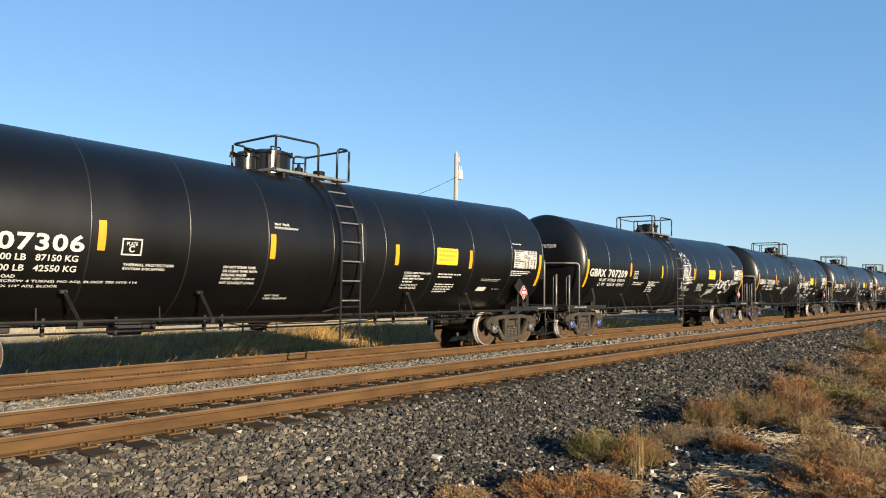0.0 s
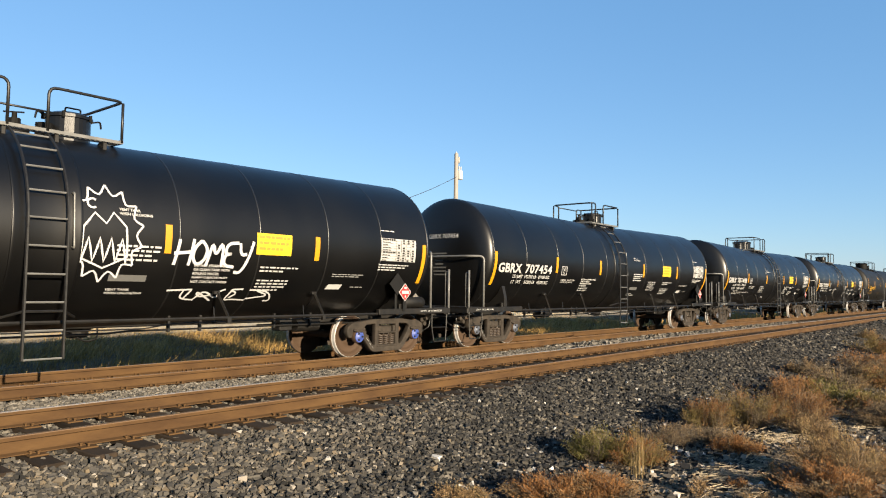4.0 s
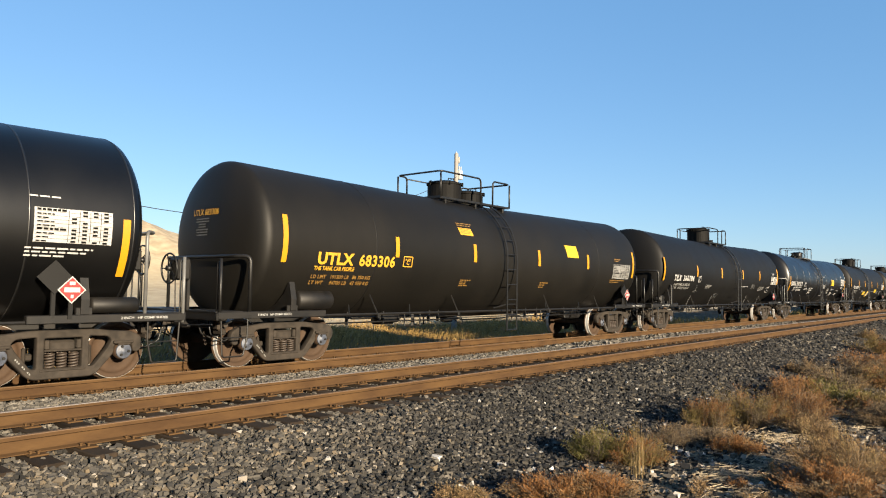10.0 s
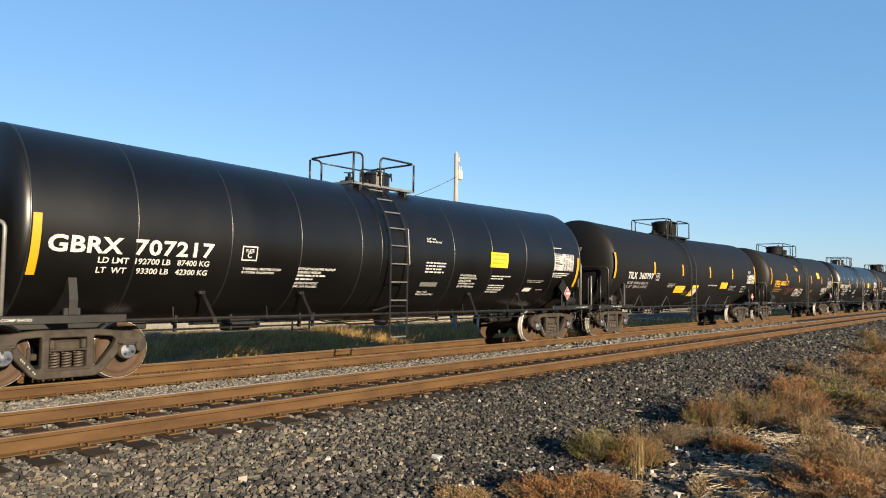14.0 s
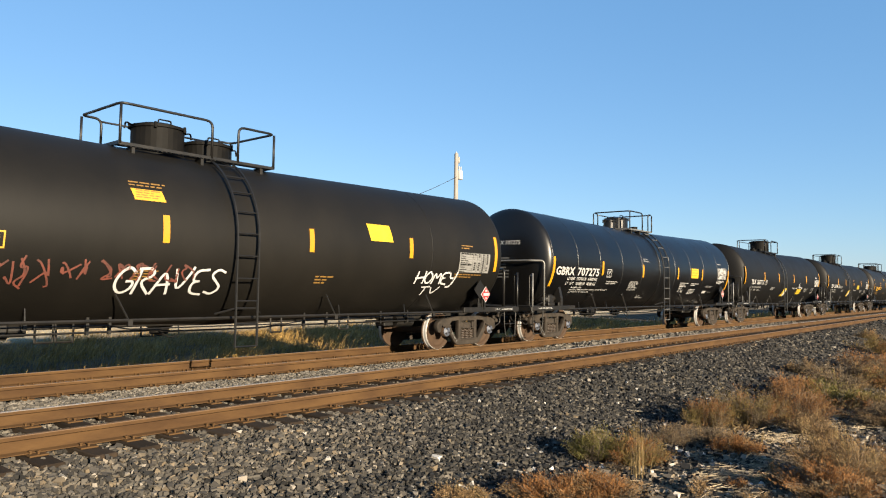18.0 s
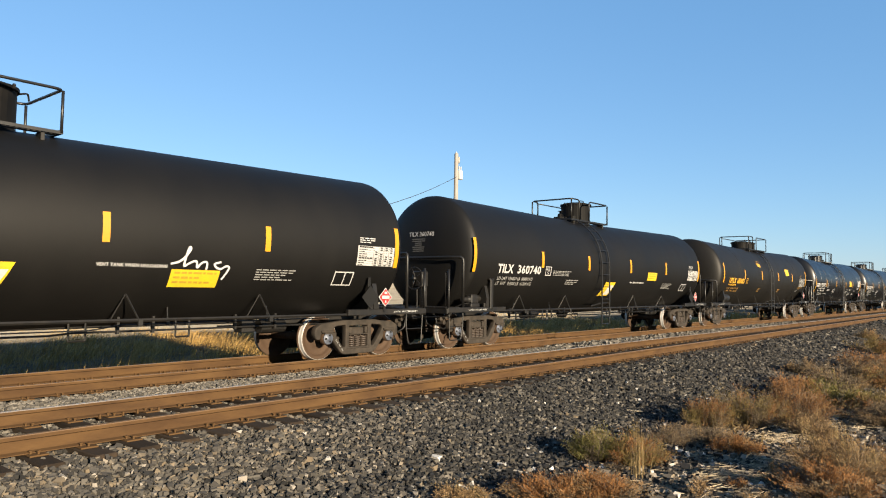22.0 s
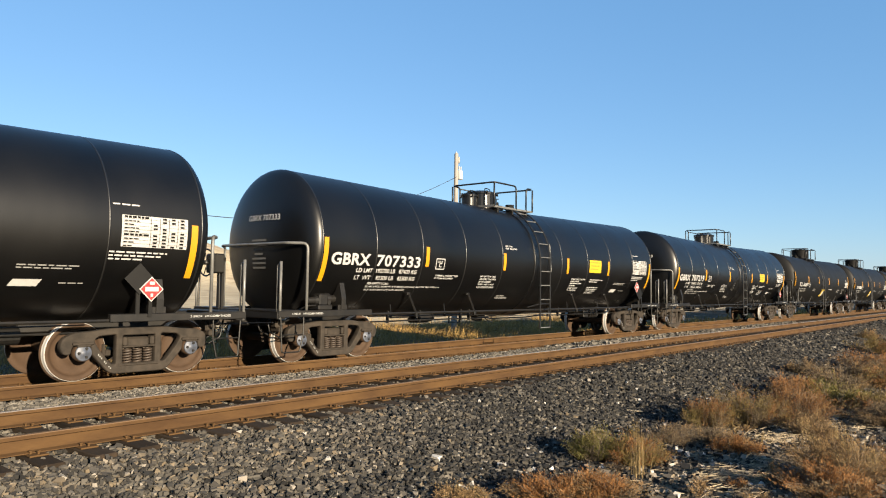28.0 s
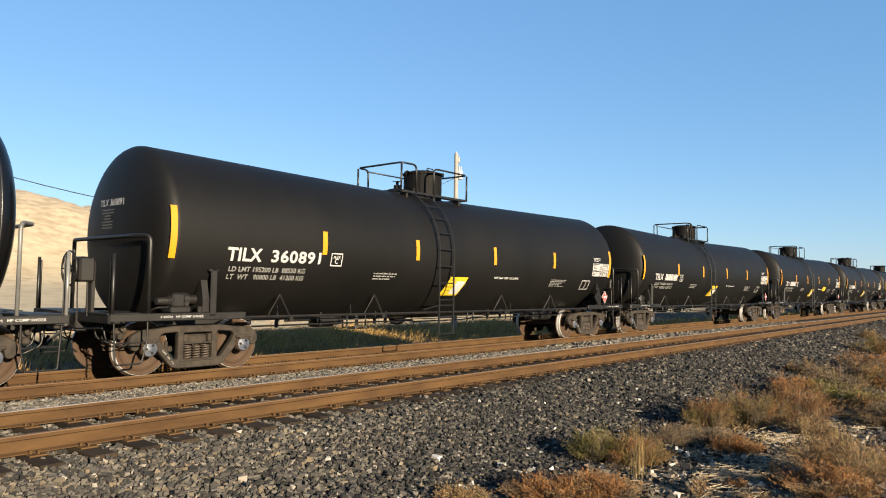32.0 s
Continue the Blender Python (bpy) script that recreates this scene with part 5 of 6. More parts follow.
def build_train():
    base = {k: base_car(kind) for k, kind in KINDS.items()}
    used, made = set(), []
    for i, (key, mark, shift) in enumerate(CARS):
        kind = KINDS[key]
        m = pose(car_x(i, 0), TRAIN_Y, 0)
        if key in used:
            car = copy_thing(base[key], m)
        else:
            car = base[key]
            car.matrix_basis = m
        used.add(key)
        if key == "G2" and i not in (1, 2):
            for c in car.children_recursive:
                if c.name.startswith("wheelset"):
                    c.data = shared("wheelset_cap_steel", lambda: wheelset_mesh(M["cap_steel"]))
        tagged(car, LABELS[key[0]], "tank car", "cars of the tank train")
        letters = {"G": (-7.50, -4.86, 1.97, 2.22), "T": (-6.74, -4.66, 1.95, 2.185), "U": (-6.58, -4.42, 1.955, 2.20)}[key[0]]
        ink = M["orange"] if key[0] == "U" else M["white"]
        made.append((car, kind, mark, letters, ink, i))
        if mark.endswith("217"):
            # this car carries strips at its ends alone
            us = kind["stripes"][0]
            for c in [c for c in car.children if c.name.startswith("reflector_stripe")]:
                if abs(sum(v.co.x for v in c.data.vertices) / len(c.data.vertices)) < 7:
                    bpy.data.objects.remove(c)
    for car, kind, mark, (u0, u1, z0, z1), ink, i in made:
        word, _, num = mark.partition(" ")
        split = u0 + (u1 - u0) * (0.41 if kind["name"][0] == "G" else 0.345 if kind["name"][0] == "T" else 0.44)
        part("reporting_mark", shell_text(word, u0, split, z0, z1, 0.042 if word == "UTLX" else 0.032, space=1.06), ink, car, "large painted letters")
        nu = split + (u1 - u0) * (0.07 if kind["name"][0] != "T" else 0.10)
        if num:
            part("car_number", shell_text(num, nu, u1, z0, z1, 0.028, space=1.10), ink, car, "large painted number")
            head_text(car, mark, kind, *((0.34, -0.66, 2.85, 2.97) if kind["glossy"] else (0.42, -0.44, 2.86, 2.98)), M["orange"] if kind["name"][0] == "U" else M["white"])
        else:
            part("car_number", bar_lines(bmesh.new(), nu, u1, z0, z1, 1, 3, 0, 1.0), ink, car, "large painted number, blurred")
        if kind["name"] == "U":
            if i in (6, 14):
                rows = ("LD LMT   191300 LB   86 750 KG", "LT WT     94700 LB   42 950 KG") if i == 6 else ("LD LMT   190 900 LB   86 550 KG", "LT WT     95100 LB   43 150 KG")
                stencil_lines(car, -6.65, -5.06, 1.52, 1.76, rows, M["orange_dim"])
            else:
                bars(car, -6.65, -5.06, 1.54, 1.76, 2, 22, M["orange_dim"])
        else:
            sort = "T1" if i == 7 else "T18" if i == 18 else "G4" if i == 4 else "G0" if i in (0, 5) else "G17" if i == 17 else kind["name"][0]
            for j, line in enumerate(WEIGHTS[sort]):
                key = "weight%s%d" % (sort, j)
                ua, ub = (-6.77, -4.92) if kind["glossy"] else (-6.66, -4.98)
                zz = 1.83 - j * 0.15 if kind["glossy"] else 1.765 - j * 0.135
                me = shared(key, lambda: finish(shell_text(line, ua, ub, zz, zz + 0.092, 0.020), "weight_letters", M["white"] if kind["glossy"] else M["white_dim"]))
                tagged(obj("weight_letters", me, car), kind="stuff")
    return [c[0] for c in made]


TRAIN = build_train()

# ---- labels and spray paint of single cars ----
PEN = {"H": [[(0, 0), (0.05, 1)], [(0.6, 0), (0.62, 1.05)], [(-0.1, 0.45), (0.75, 0.55)]],
       "O": [[(0.3, 1), (0.05, 0.75), (0.0, 0.35), (0.25, 0.02), (0.55, 0.2), (0.6, 0.7), (0.3, 1)]],
       "M": [[(0, 0), (0.1, 1.05), (0.32, 0.35), (0.55, 1.1), (0.68, 0.0)]],
       "E": [[(0.6, 1), (0.1, 0.95), (0.05, 0.5), (0.45, 0.55), (0.05, 0.5), (0.1, 0.05), (0.6, 0.0)]],
       "Y": [[(0, 1), (0.12, 0.5), (0.4, 0.55)], [(0.62, 1.1), (0.5, 0.3), (0.3, -0.25), (0.0, -0.2)]],
       "T": [[(-0.05, 0.95), (0.6, 1.05)], [(0.3, 1.0), (0.2, 0.0)]],
       "G": [[(0.6, 0.8), (0.35, 1.05), (0.05, 0.75), (0.0, 0.3), (0.3, 0.0), (0.6, 0.2), (0.62, 0.5), (0.35, 0.48)]],
       "R": [[(0.05, 0), (0.1, 1.0)], [(0.0, 0.95), (0.5, 1.0), (0.6, 0.7), (0.12, 0.5), (0.62, 0.0)]],
       "A": [[(0, 0), (0.3, 1.05), (0.6, 0.0)], [(0.05, 0.35), (0.6, 0.4)]],
       "S": [[(0.6, 0.9), (0.3, 1.05), (0.05, 0.8), (0.3, 0.55), (0.6, 0.3), (0.35, 0.0), (0.0, 0.12)]],
       "V": [[(0, 1), (0.25, 0.0), (0.65, 1.1)]]}


def softened(line, times=2):
    """Rounds the corners of a hand-drawn line."""
    for _ in range(times):
        new_line = [line[0]]
        for (a, b), (c, d) in zip(line, line[1:]):
            new_line += [(a * 0.75 + c * 0.25, b * 0.75 + d * 0.25), (a * 0.25 + c * 0.75, b * 0.25 + d * 0.75)]
        line = new_line + [line[-1]]
    return line


def tag_word(car, word, u0, u1, z0, z1, mat, width, name="sprayed_word", lean=0.12):
    step = (u1 - u0) / len(word)
    lines = []
    for i, ch in enumerate(word):
        for ln in PEN[ch]:
            lines.append(softened([(u0 + step * (i + 1.5 * x) + lean * y * (z1 - z0), z0 + y * (z1 - z0)) for x, y in ln]))
    part(name, strokes(bmesh.new(), lines, width, 0.009), mat, car, "white sprayed letters" if mat is M["spray_white"] else "")


def scribble(car, u0, u1, z0, z1, mat, width, seed, loops=5, name="sprayed_scrawl"):
    """A looping scrawl with no readable letters."""
    rnd = random.Random(seed)
    w, h = (u1 - u0), (z1 - z0)
    lines = []
    for k in range(loops):
        c = u0 + w * k / loops
        cell = w / loops * 1.1
        for _ in range(2):
            lines.append([(c + cell * rnd.uniform(0, 1), z0 + h * rnd.uniform(0.0, 0.3))] + [(c + cell * rnd.uniform(0, 1), z0 + h * rnd.uniform(0, 1)) for _ in range(2)] + [(c + cell * rnd.uniform(0, 1), z0 + h * rnd.uniform(0.7, 1.0))])
    tagged(part(name, strokes(bmesh.new(), [softened(q) for q in lines], width, 0.009), mat, car), kind="stuff")


def emblem(car, u, z, ru, rz, inner, seed):
    """A sprayed badge: a ring of spiked arcs round an inner shape."""
    rnd = random.Random(seed)
    lines = []
    n = 14
    for k in range(n):
        a, b = 2 * math.pi * k / n + 0.2, 2 * math.pi * (k + 1) / n + 0.2
        m = (a + b) / 2
        pt = lambda t, f: (u + ru * f * math.cos(t), z + rz * f * math.sin(t))
        lines.append([pt(a, 1.05), pt(a * 0.7 + b * 0.3, 0.88), pt(m, 0.84), pt(a * 0.3 + b * 0.7, 0.88), pt(b, 1.05)])
    if inner == "shield":
        lines += [[(u - ru * 0.42, z + rz * 0.30), (u + ru * 0.42, z + rz * 0.34), (u + ru * 0.38, z - rz * 0.15), (u, z - rz * 0.55), (u - ru * 0.38, z - rz * 0.15), (u - ru * 0.42, z + rz * 0.30)]]
        for f in (0.30, 0.20, 0.10):
            lines.append([(u + ru * f * math.cos(t), z + rz * f * math.sin(t) - rz * 0.04) for t in (2 * math.pi * i / 14 for i in range(15))])
        lines.append([(u + ru * 0.12 * math.cos(t), z + rz * 0.55 + rz * 0.12 * math.sin(t)) for t in (2 * math.pi * i / 12 for i in range(13))])
        for k in range(5):
            for s in (-1, 1):
                x0 = u + s * ru * 0.35
                lines.append([(x0, z - rz * 0.5), (u + s * ru * (0.55 + 0.08 * k), z - rz * (0.42 - 0.16 * k)), (u + s * ru * (0.5 + 0.1 * k), z - rz * (0.25 - 0.16 * k))])
        lines.append([(u - ru * 0.7, z - rz * 0.6), (u, z - rz * 0.68), (u + ru * 0.7, z - rz * 0.58)])
    else:
        lines.append([(u - ru * 0.6, z + rz * 0.1), (u - ru * 0.62, z - rz * 0.55), (u, z - rz * 0.75), (u + ru * 0.62, z - rz * 0.5), (u + ru * 0.55, z + rz * 0.15), (u + ru * 0.2, z + rz * 0.45), (u, z + rz * 0.2),
                      (u - ru * 0.3, z + rz * 0.42), (u - ru * 0.6, z + rz * 0.1)])
        lines.append([(u - ru * 0.6 + ru * 1.2 * i / 8, z - rz * (0.62 if i % 2 == 0 else 0.1)) for i in range(9)])
        lines.append([(u - ru * 0.35 + ru * 0.13 * math.cos(t), z + rz * 0.62 + rz * 0.1 * math.sin(t)) for t in (0.8 + 4.6 * i / 8 for i in range(9))])
    part("sprayed_badge", strokes(bmesh.new(), lines, 0.030, 0.009), M["spray_white"], car, "white sprayed badge with a spiked rim")


def chalk_figure(car, u, z, g):
    """A thin chalk doodle: a hat over a small face, a long curl below."""
    shapes = [[(-0.35, 0.25), (-0.32, 0.75), (0.0, 1.0), (0.30, 0.78), (0.34, 0.25)], [(-0.55, 0.22), (0.0, 0.34), (0.58, 0.26)], [(-0.28, 0.20), (-0.30, -0.25), (0.0, -0.45), (0.30, -0.2), (0.30, 0.2)],
              [(-1.6, -0.55), (-0.9, -0.80), (-0.2, -0.45), (0.4, -0.52), (0.9, -0.62)], [(-1.6, -0.55), (-0.8, -1.05), (0.1, -0.95), (0.7, -0.55)], [(1.1, -0.6), (1.3, -0.75), (1.5, -0.6)]]
    lines = [softened([(u + g * a, z + g * b) for a, b in q]) for q in shapes]
    part("chalk_drawing", strokes(bmesh.new(), lines, 0.014, 0.009), M["spray_dim"], car, "thin grey chalk doodle")


def half_label(car, u0, u1, z0, z1):
    """A label that is yellow on one side and pale on the other."""
    a = part("hazard_label", patch(bmesh.new(), u0, u1, z0, z1, 0.006, 0.20), M["label_yellow"], car, "yellow and white label on the shell")
    part("label_half", patch(bmesh.new(), u0 + 0.30, u1 - 0.05, z0 + 0.04, z1 - 0.10, 0.010, 0.16), M["white"], a)
    tagged(part("label_text", bar_lines(bmesh.new(), u0 + 0.07, u1 - 0.36, z0 + 0.06, z1 - 0.05, 4, 6, lean=0.0, off=0.010, fill=0.4), M["label_ink"], a), kind="stuff")


def paint_cars():
    c = TRAIN
    w = M["spray_white"]
    emblem(c[1], 0.46, 2.34, 0.54, 0.74, "shield", 1)
    tag_word(c[1], "HOMEY", 4.15, 6.15, 1.66, 2.06, w, 0.050)
    part("sprayed_arrow", strokes(bmesh.new(), [[(3.0, 1.30), (3.5, 1.52), (4.0, 1.72)], [(3.75, 1.78), (4.02, 1.74), (3.98, 1.50)]], 0.03, 0.009), w, c[1])
    emblem(c[2], 0.42, 2.28, 0.56, 0.70, "bowl", 2)
    tag_word(c[2], "HOMEY", 1.55, 3.00, 1.84, 2.26, w, 0.055)
    scribble(c[2], 1.55, 3.7, 1.24, 1.46, w, 0.035, 5, 4)
    d = 0.26
    tag_word(c[10], "GRAVES", -2.29, -0.40, 1.36, 1.78, w, 0.045)
    scribble(c[10], -4.20, -3.22, 1.42, 1.92, M["spray_red"], 0.030, 7, 4)
    scribble(c[10], -3.11, -1.0, 1.55, 1.88, M["spray_red"], 0.030, 8, 8)
    tag_word(c[10], "HOMEY", 4.30 + d, 5.75 + d, 1.62, 1.90, w, 0.045)
    tag_word(c[10], "TV", 4.60 + d, 5.25 + d, 1.36, 1.55, w, 0.035)
    scribble(c[14], 5.5, 6.0, 1.62, 1.72, M["spray_dim"], 0.03, 9, 3)
    for k, (u, z), g in ((7, (-4.12, 1.66), 0.15), (17, (-0.80, 1.80), 0.19)):
        chalk_figure(c[k], u, z, g)
    for k, (u, z) in ((7, (-1.45, 1.36)), (7, (3.47, 1.82)), (9, (-1.2, 1.5))):
        scribble(c[k], u - 0.32, u + 0.32, z - 0.14, z + 0.14, M["spray_dim"], 0.02, 11 + k, 3, "chalk_scrawl")
    bars(c[13], -3.98, -2.95, 1.92, 2.08, 4, 41, M["white_dim"])
    for k in (9, 12, 13, 18, 19, 20, 21):
        half_label(c[k], -0.66, 0.02, 1.35, 1.80)
    yellow_label(c[9], 2.80, 3.71, 1.69, 1.96)
    yellow_label(c[13], 2.58, 3.37, 1.91, 2.20)
    yellow_label(c[12], 2.42, 3.32, 1.48, 1.77)
    yellow_label(c[9], -2.32, -1.32, 1.48, 1.75)
    yellow_label(c[20], 2.45, 3.35, 1.70, 1.98)
    part("sprayed_scrawl", strokes(bmesh.new(), [softened(q, 3) for q in ([(2.38, 1.86), (2.56, 1.90), (2.72, 2.12), (2.66, 2.16), (2.60, 1.80), (2.70, 1.88), (2.84, 1.94), (2.86, 1.78), (2.92, 1.90), (3.04, 1.92), (3.04, 1.78)], [(3.30, 1.92), (3.14, 1.88), (3.30, 1.78), (3.40, 1.86), (3.50, 1.84), (3.38, 1.62)])], 0.038, 0.014), w, c[12])


paint_cars()

# what sits a little differently from car to car: the car, the kind of part, its stretch along the car, and its shift
NUDGES = [(0, "placard_holder", 6, 8, -0.15), (0, "test_table", 5, 8, 0.06), (1, "placard_holder", 6, 8, 0.14), (1, "test_table", 5, 8, 0.18), (4, "placard_holder", 6, 8, -0.16), (4, "yellow_label", 2, 5, -0.12),
          (5, "placard_holder", 6, 8, -0.18), (5, "test_table", 5, 8, 0.06), (15, "placard_holder", 6, 8, -0.06), (15, "test_table", 5, 8, 0.13), (12, "reflector_stripe", 0, 3, 0.15), (12, "reflector_stripe", 3, 6, 0.12),
          (9, "reflector_stripe", 0, 3, 0.10), (9, "reflector_stripe", 3, 6, 0.10), (11, "reflector_stripe", 0, 3, -0.05), (11, "reflector_stripe", 3, 6, -0.05), (13, "reflector_stripe", 3, 6, 0.10)]
for k, name, lo, hi, du in NUDGES:
    for c in TRAIN[k].children:
        if c.name.split(".")[0] == name and lo < sum(v.co.x for v in c.data.vertices) / len(c.data.vertices) < hi:
            c.location.x += du
# one car carries its red diamond above the blank holder
for c in TRAIN[16].children:
    if c.name.split(".")[0] == "placard_holder" and sum(v.co.x for v in c.data.vertices) > 0:
        c.location += Vector((0.09, 0, -0.18))
        for d in c.children:
            d.location += Vector((-0.43, 0, 0.39))

# ---- pole and wire behind the train ----
def build_pole(x, y, h, detailed, label):
    pole = tagged(new("utility_pole"), label, "utility pole", "poles of the overhead line")
    pole.location = (x, y, -0.92)
    bm = lathe(bmesh.new(), [(-0.6, 0.17), (0.0, 0.165), (h * 0.5, 0.145), (h - 0.05, 0.118), (h, 0.10)], 14, "z", caps=True)
    part("shaft", bm, M["pole"], pole, "weathered wooden pole", smooth=True)
    for zz in (h - 0.9, h - 1.45):
        part("bracket", box(bmesh.new(), 0.08, 0.16, -0.05, 0.05, zz, zz + 0.08), M["frame"], pole)
    if detailed:
        bm = lathe(bmesh.new(), [(h - 1.55, 0.03), (h - 1.54, 0.155), (h - 1.50, 0.165), (h - 1.08, 0.165), (h - 1.02, 0.15), (h - 0.97, 0.04)], 18, "z", (0.30, -0.05, 0), caps=True)
        can = part("transformer", bm, M["transformer"], pole, "pale grey pole transformer", smooth=True)
        bm = bmesh.new()
        for dx in (-0.06, 0.08):
            lathe(bm, [(h - 1.0, 0.035), (h - 0.86, 0.03), (h - 0.84, 0.045), (h - 0.76, 0.025)], 8, "z", (0.30 + dx, -0.05, 0), caps=True)
        part("bushing", bm, M["transformer"], can)
        bm = lathe(bmesh.new(), [(h - 0.58, 0.02), (h - 0.56, 0.07), (h - 0.22, 0.07), (h - 0.20, 0.02)], 10, "z", (0.19, -0.03, 0), caps=True)
        part("fuse_cutout", bm, M["rail_grey"], pole)
    bm = lathe(bmesh.new(), [(h, 0.03), (h + 0.05, 0.05), (h + 0.10, 0.03)], 10, "z", caps=True)
    part("insulator", bm, M["transformer"], pole)
    return pole


build_pole(32.1, 26.0, 10.45, True, "weathered wooden utility pole with a pale grey transformer")
build_pole(-9.0, 26.0, 9.0, False, "weathered wooden utility pole of the overhead line")
wire_pts = []
for i in range(41):
    t = i / 40
    x = -9.0 + 41.1 * t
    wire_pts.append((x, 26.0 - 0.1, 4.35 + 0.0150 * (x - 16.2) ** 2 if x > 16.2 else 4.35 + 0.0110 * (x - 16.2) ** 2))
w = tagged(new("overhead_wire", finish(tube(bmesh.new(), wire_pts, 0.016, 5), "overhead_wire", M["wire"])), "sagging dark overhead wire between wooden poles", "wire")

# ---- ballast, brush and grass ----
def rock_shapes(n, seed):
    """Angular broken stones: blocks with their corners knocked about."""
    rnd = np.random.RandomState(seed)
    base = np.array([(x, y, z) for x in (-1, 1) for y in (-1, 1) for z in (-1, 1)], dtype=float) * 0.78
    tris = np.array([(0, 1, 3), (0, 3, 2), (4, 6, 7), (4, 7, 5), (0, 4, 5), (0, 5, 1), (2, 3, 7), (2, 7, 6), (0, 2, 6), (0, 6, 4), (1, 5, 7), (1, 7, 3)])
    out = []
    for k in range(n):
        b = base.copy()
        if k % 3 == 0:
            b[b[:, 2] > 0, 0] *= rnd.uniform(0.0, 0.3)        # wedge
        elif k % 3 == 1:
            b[b[:, 2] > 0, :2] *= rnd.uniform(0.15, 0.5)      # blunt point
        out.append((b * 1.12 + rnd.uniform(-0.42, 0.42, b.shape)) * np.array([rnd.uniform(0.9, 1.25), rnd.uniform(0.5, 0.95), rnd.uniform(0.6, 1.05)]))
    return out, tris


def scatter_rocks(name, spots, sizes, mat, label, seed):
    shapes, f = rock_shapes(24, seed)
    rnd = np.random.RandomState(seed)
    V, F = [], []
    for i, (p, s) in enumerate(zip(spots, sizes)):
        a, b = rnd.uniform(0, 2 * math.pi), rnd.uniform(-math.pi, math.pi)
        ca, sa, cb, sb = math.cos(a), math.sin(a), math.cos(b), math.sin(b)
        rot = np.array([[ca, -sa, 0], [sa, ca, 0], [0, 0, 1]]) @ np.array([[1, 0, 0], [0, cb, -sb], [0, sb, cb]])
        V.append(shapes[i % 24] @ rot.T * s + p)
        F.append(f + 8 * i)
    ob = new(name, quick_mesh(name, np.concatenate(V), np.concatenate(F), mat))
    return tagged(ob, label, "gravel", kind="stuff")


def ballast():
    rnd = np.random.RandomState(5)
    near, near_s, pale, pale_s, peb, peb_s = [], [], [], [], [], []

    def fill(x0, x1, y0, y1, density, smin, smax, to, to_s, lift=0.45):
        n = int((x1 - x0) * (y1 - y0) * density)
        for x, y, s in zip(rnd.uniform(x0, x1, n), rnd.uniform(y0, y1, n), rnd.uniform(smin, smax, n)):
            if y < 4.9 and rnd.rand() < (4.9 - y) / 1.3:
                continue
            if x < (y - 0.6) * 0.30:
                continue
            if 7.18 < y < 9.55 and min(abs(x - q) for q in NEAR_TIES[:110]) < 0.13 and rnd.rand() < (0.42 if y < 7.35 else 0.72):
                continue
            if abs(abs(y - NEAR_Y) - GAUGE_HALF) < 0.09:
                continue
            to.append((x, y, ground_z(x, y) + s * lift * rnd.uniform(0.2, 2.0) - (0.012 if abs(abs(y - NEAR_Y) - GAUGE_HALF) < 0.12 else 0)))
            to_s.append(s)
    fill(1.4, 12, 3.4, 8.0, 1020, 0.011, 0.034, near, near_s, 0.55)
    fill(12, 24, 3.9, 8.0, 520, 0.014, 0.040, near, near_s, 0.75)
    fill(24, 46, 4.6, 8.0, 150, 0.030, 0.060, near, near_s)
    fill(46, 95, 4.8, 8.0, 26, 0.06, 0.11, near, near_s)
    fill(2.0, 22, 7.7, 9.4, 520, 0.012, 0.030, near, near_s)
    fill(2.0, 18, 9.15, 11.50, 800, 0.013, 0.032, pale, pale_s)
    fill(18, 45, 9.15, 11.55, 110, 0.035, 0.06, pale, pale_s)
    fill(2.5, 16, 12.7, 14.2, 120, 0.03, 0.05, near, near_s)
    fill(3, 16, 4.3, 7.3, 1.6, 0.014, 0.034, peb, peb_s, 0.9)
    fill(4, 16, 1.2, 5.0, 8.0, 0.015, 0.045, peb, peb_s, 0.5)
    dusty = [rnd.rand() < max(0.08, min(0.95, (9.5 - p[0]) / 6.0 + (p[1] - 6.5) * 0.25)) for p in near]
    for want, mat, label in ((True, "stone", "dusty grey-brown crushed ballast stones beside the track"), (False, "stone_dark", "dark grey crushed ballast stones beside the track")):
        scatter_rocks("ballast_stones", [p for p, d in zip(near, dusty) if d == want], [q for q, d in zip(near_s, dusty) if d == want], M[mat], label, 3 + want)
    scatter_rocks("ballast_stones", pale, pale_s, M["stone_pale"], "pale grey crushed ballast stones between the tracks", 4)
    scatter_rocks("pale_pebbles", peb, peb_s, M["pebble"], "scattered pale pebbles on dirt and ballast", 6)
    dirt, dirt_s = [], []
    n = 22000
    for x, y, s in zip(rnd.uniform(3.5, 22, n), rnd.uniform(0.6, 5.2, n), rnd.beta(1.1, 3.2, n) * 0.050 + 0.007):
        if rnd.rand() > (x - 3.4) / 1.6:
            continue
        dirt.append((x, y, ground_z(x, y) + s * 0.3))
        dirt_s.append(s)
    scatter_rocks("dirt_gravel", dirt, dirt_s, M["dirt_stone"], "small mixed gravel strewn over dry dirt", 8)


ballast()


PARTNER = {"leaf_rust": "leaf_tan", "leaf_tan": "straw", "leaf_green": "leaf_olive", "leaf_olive": "leaf_rust", "leaf_grey": "leaf_tan"}


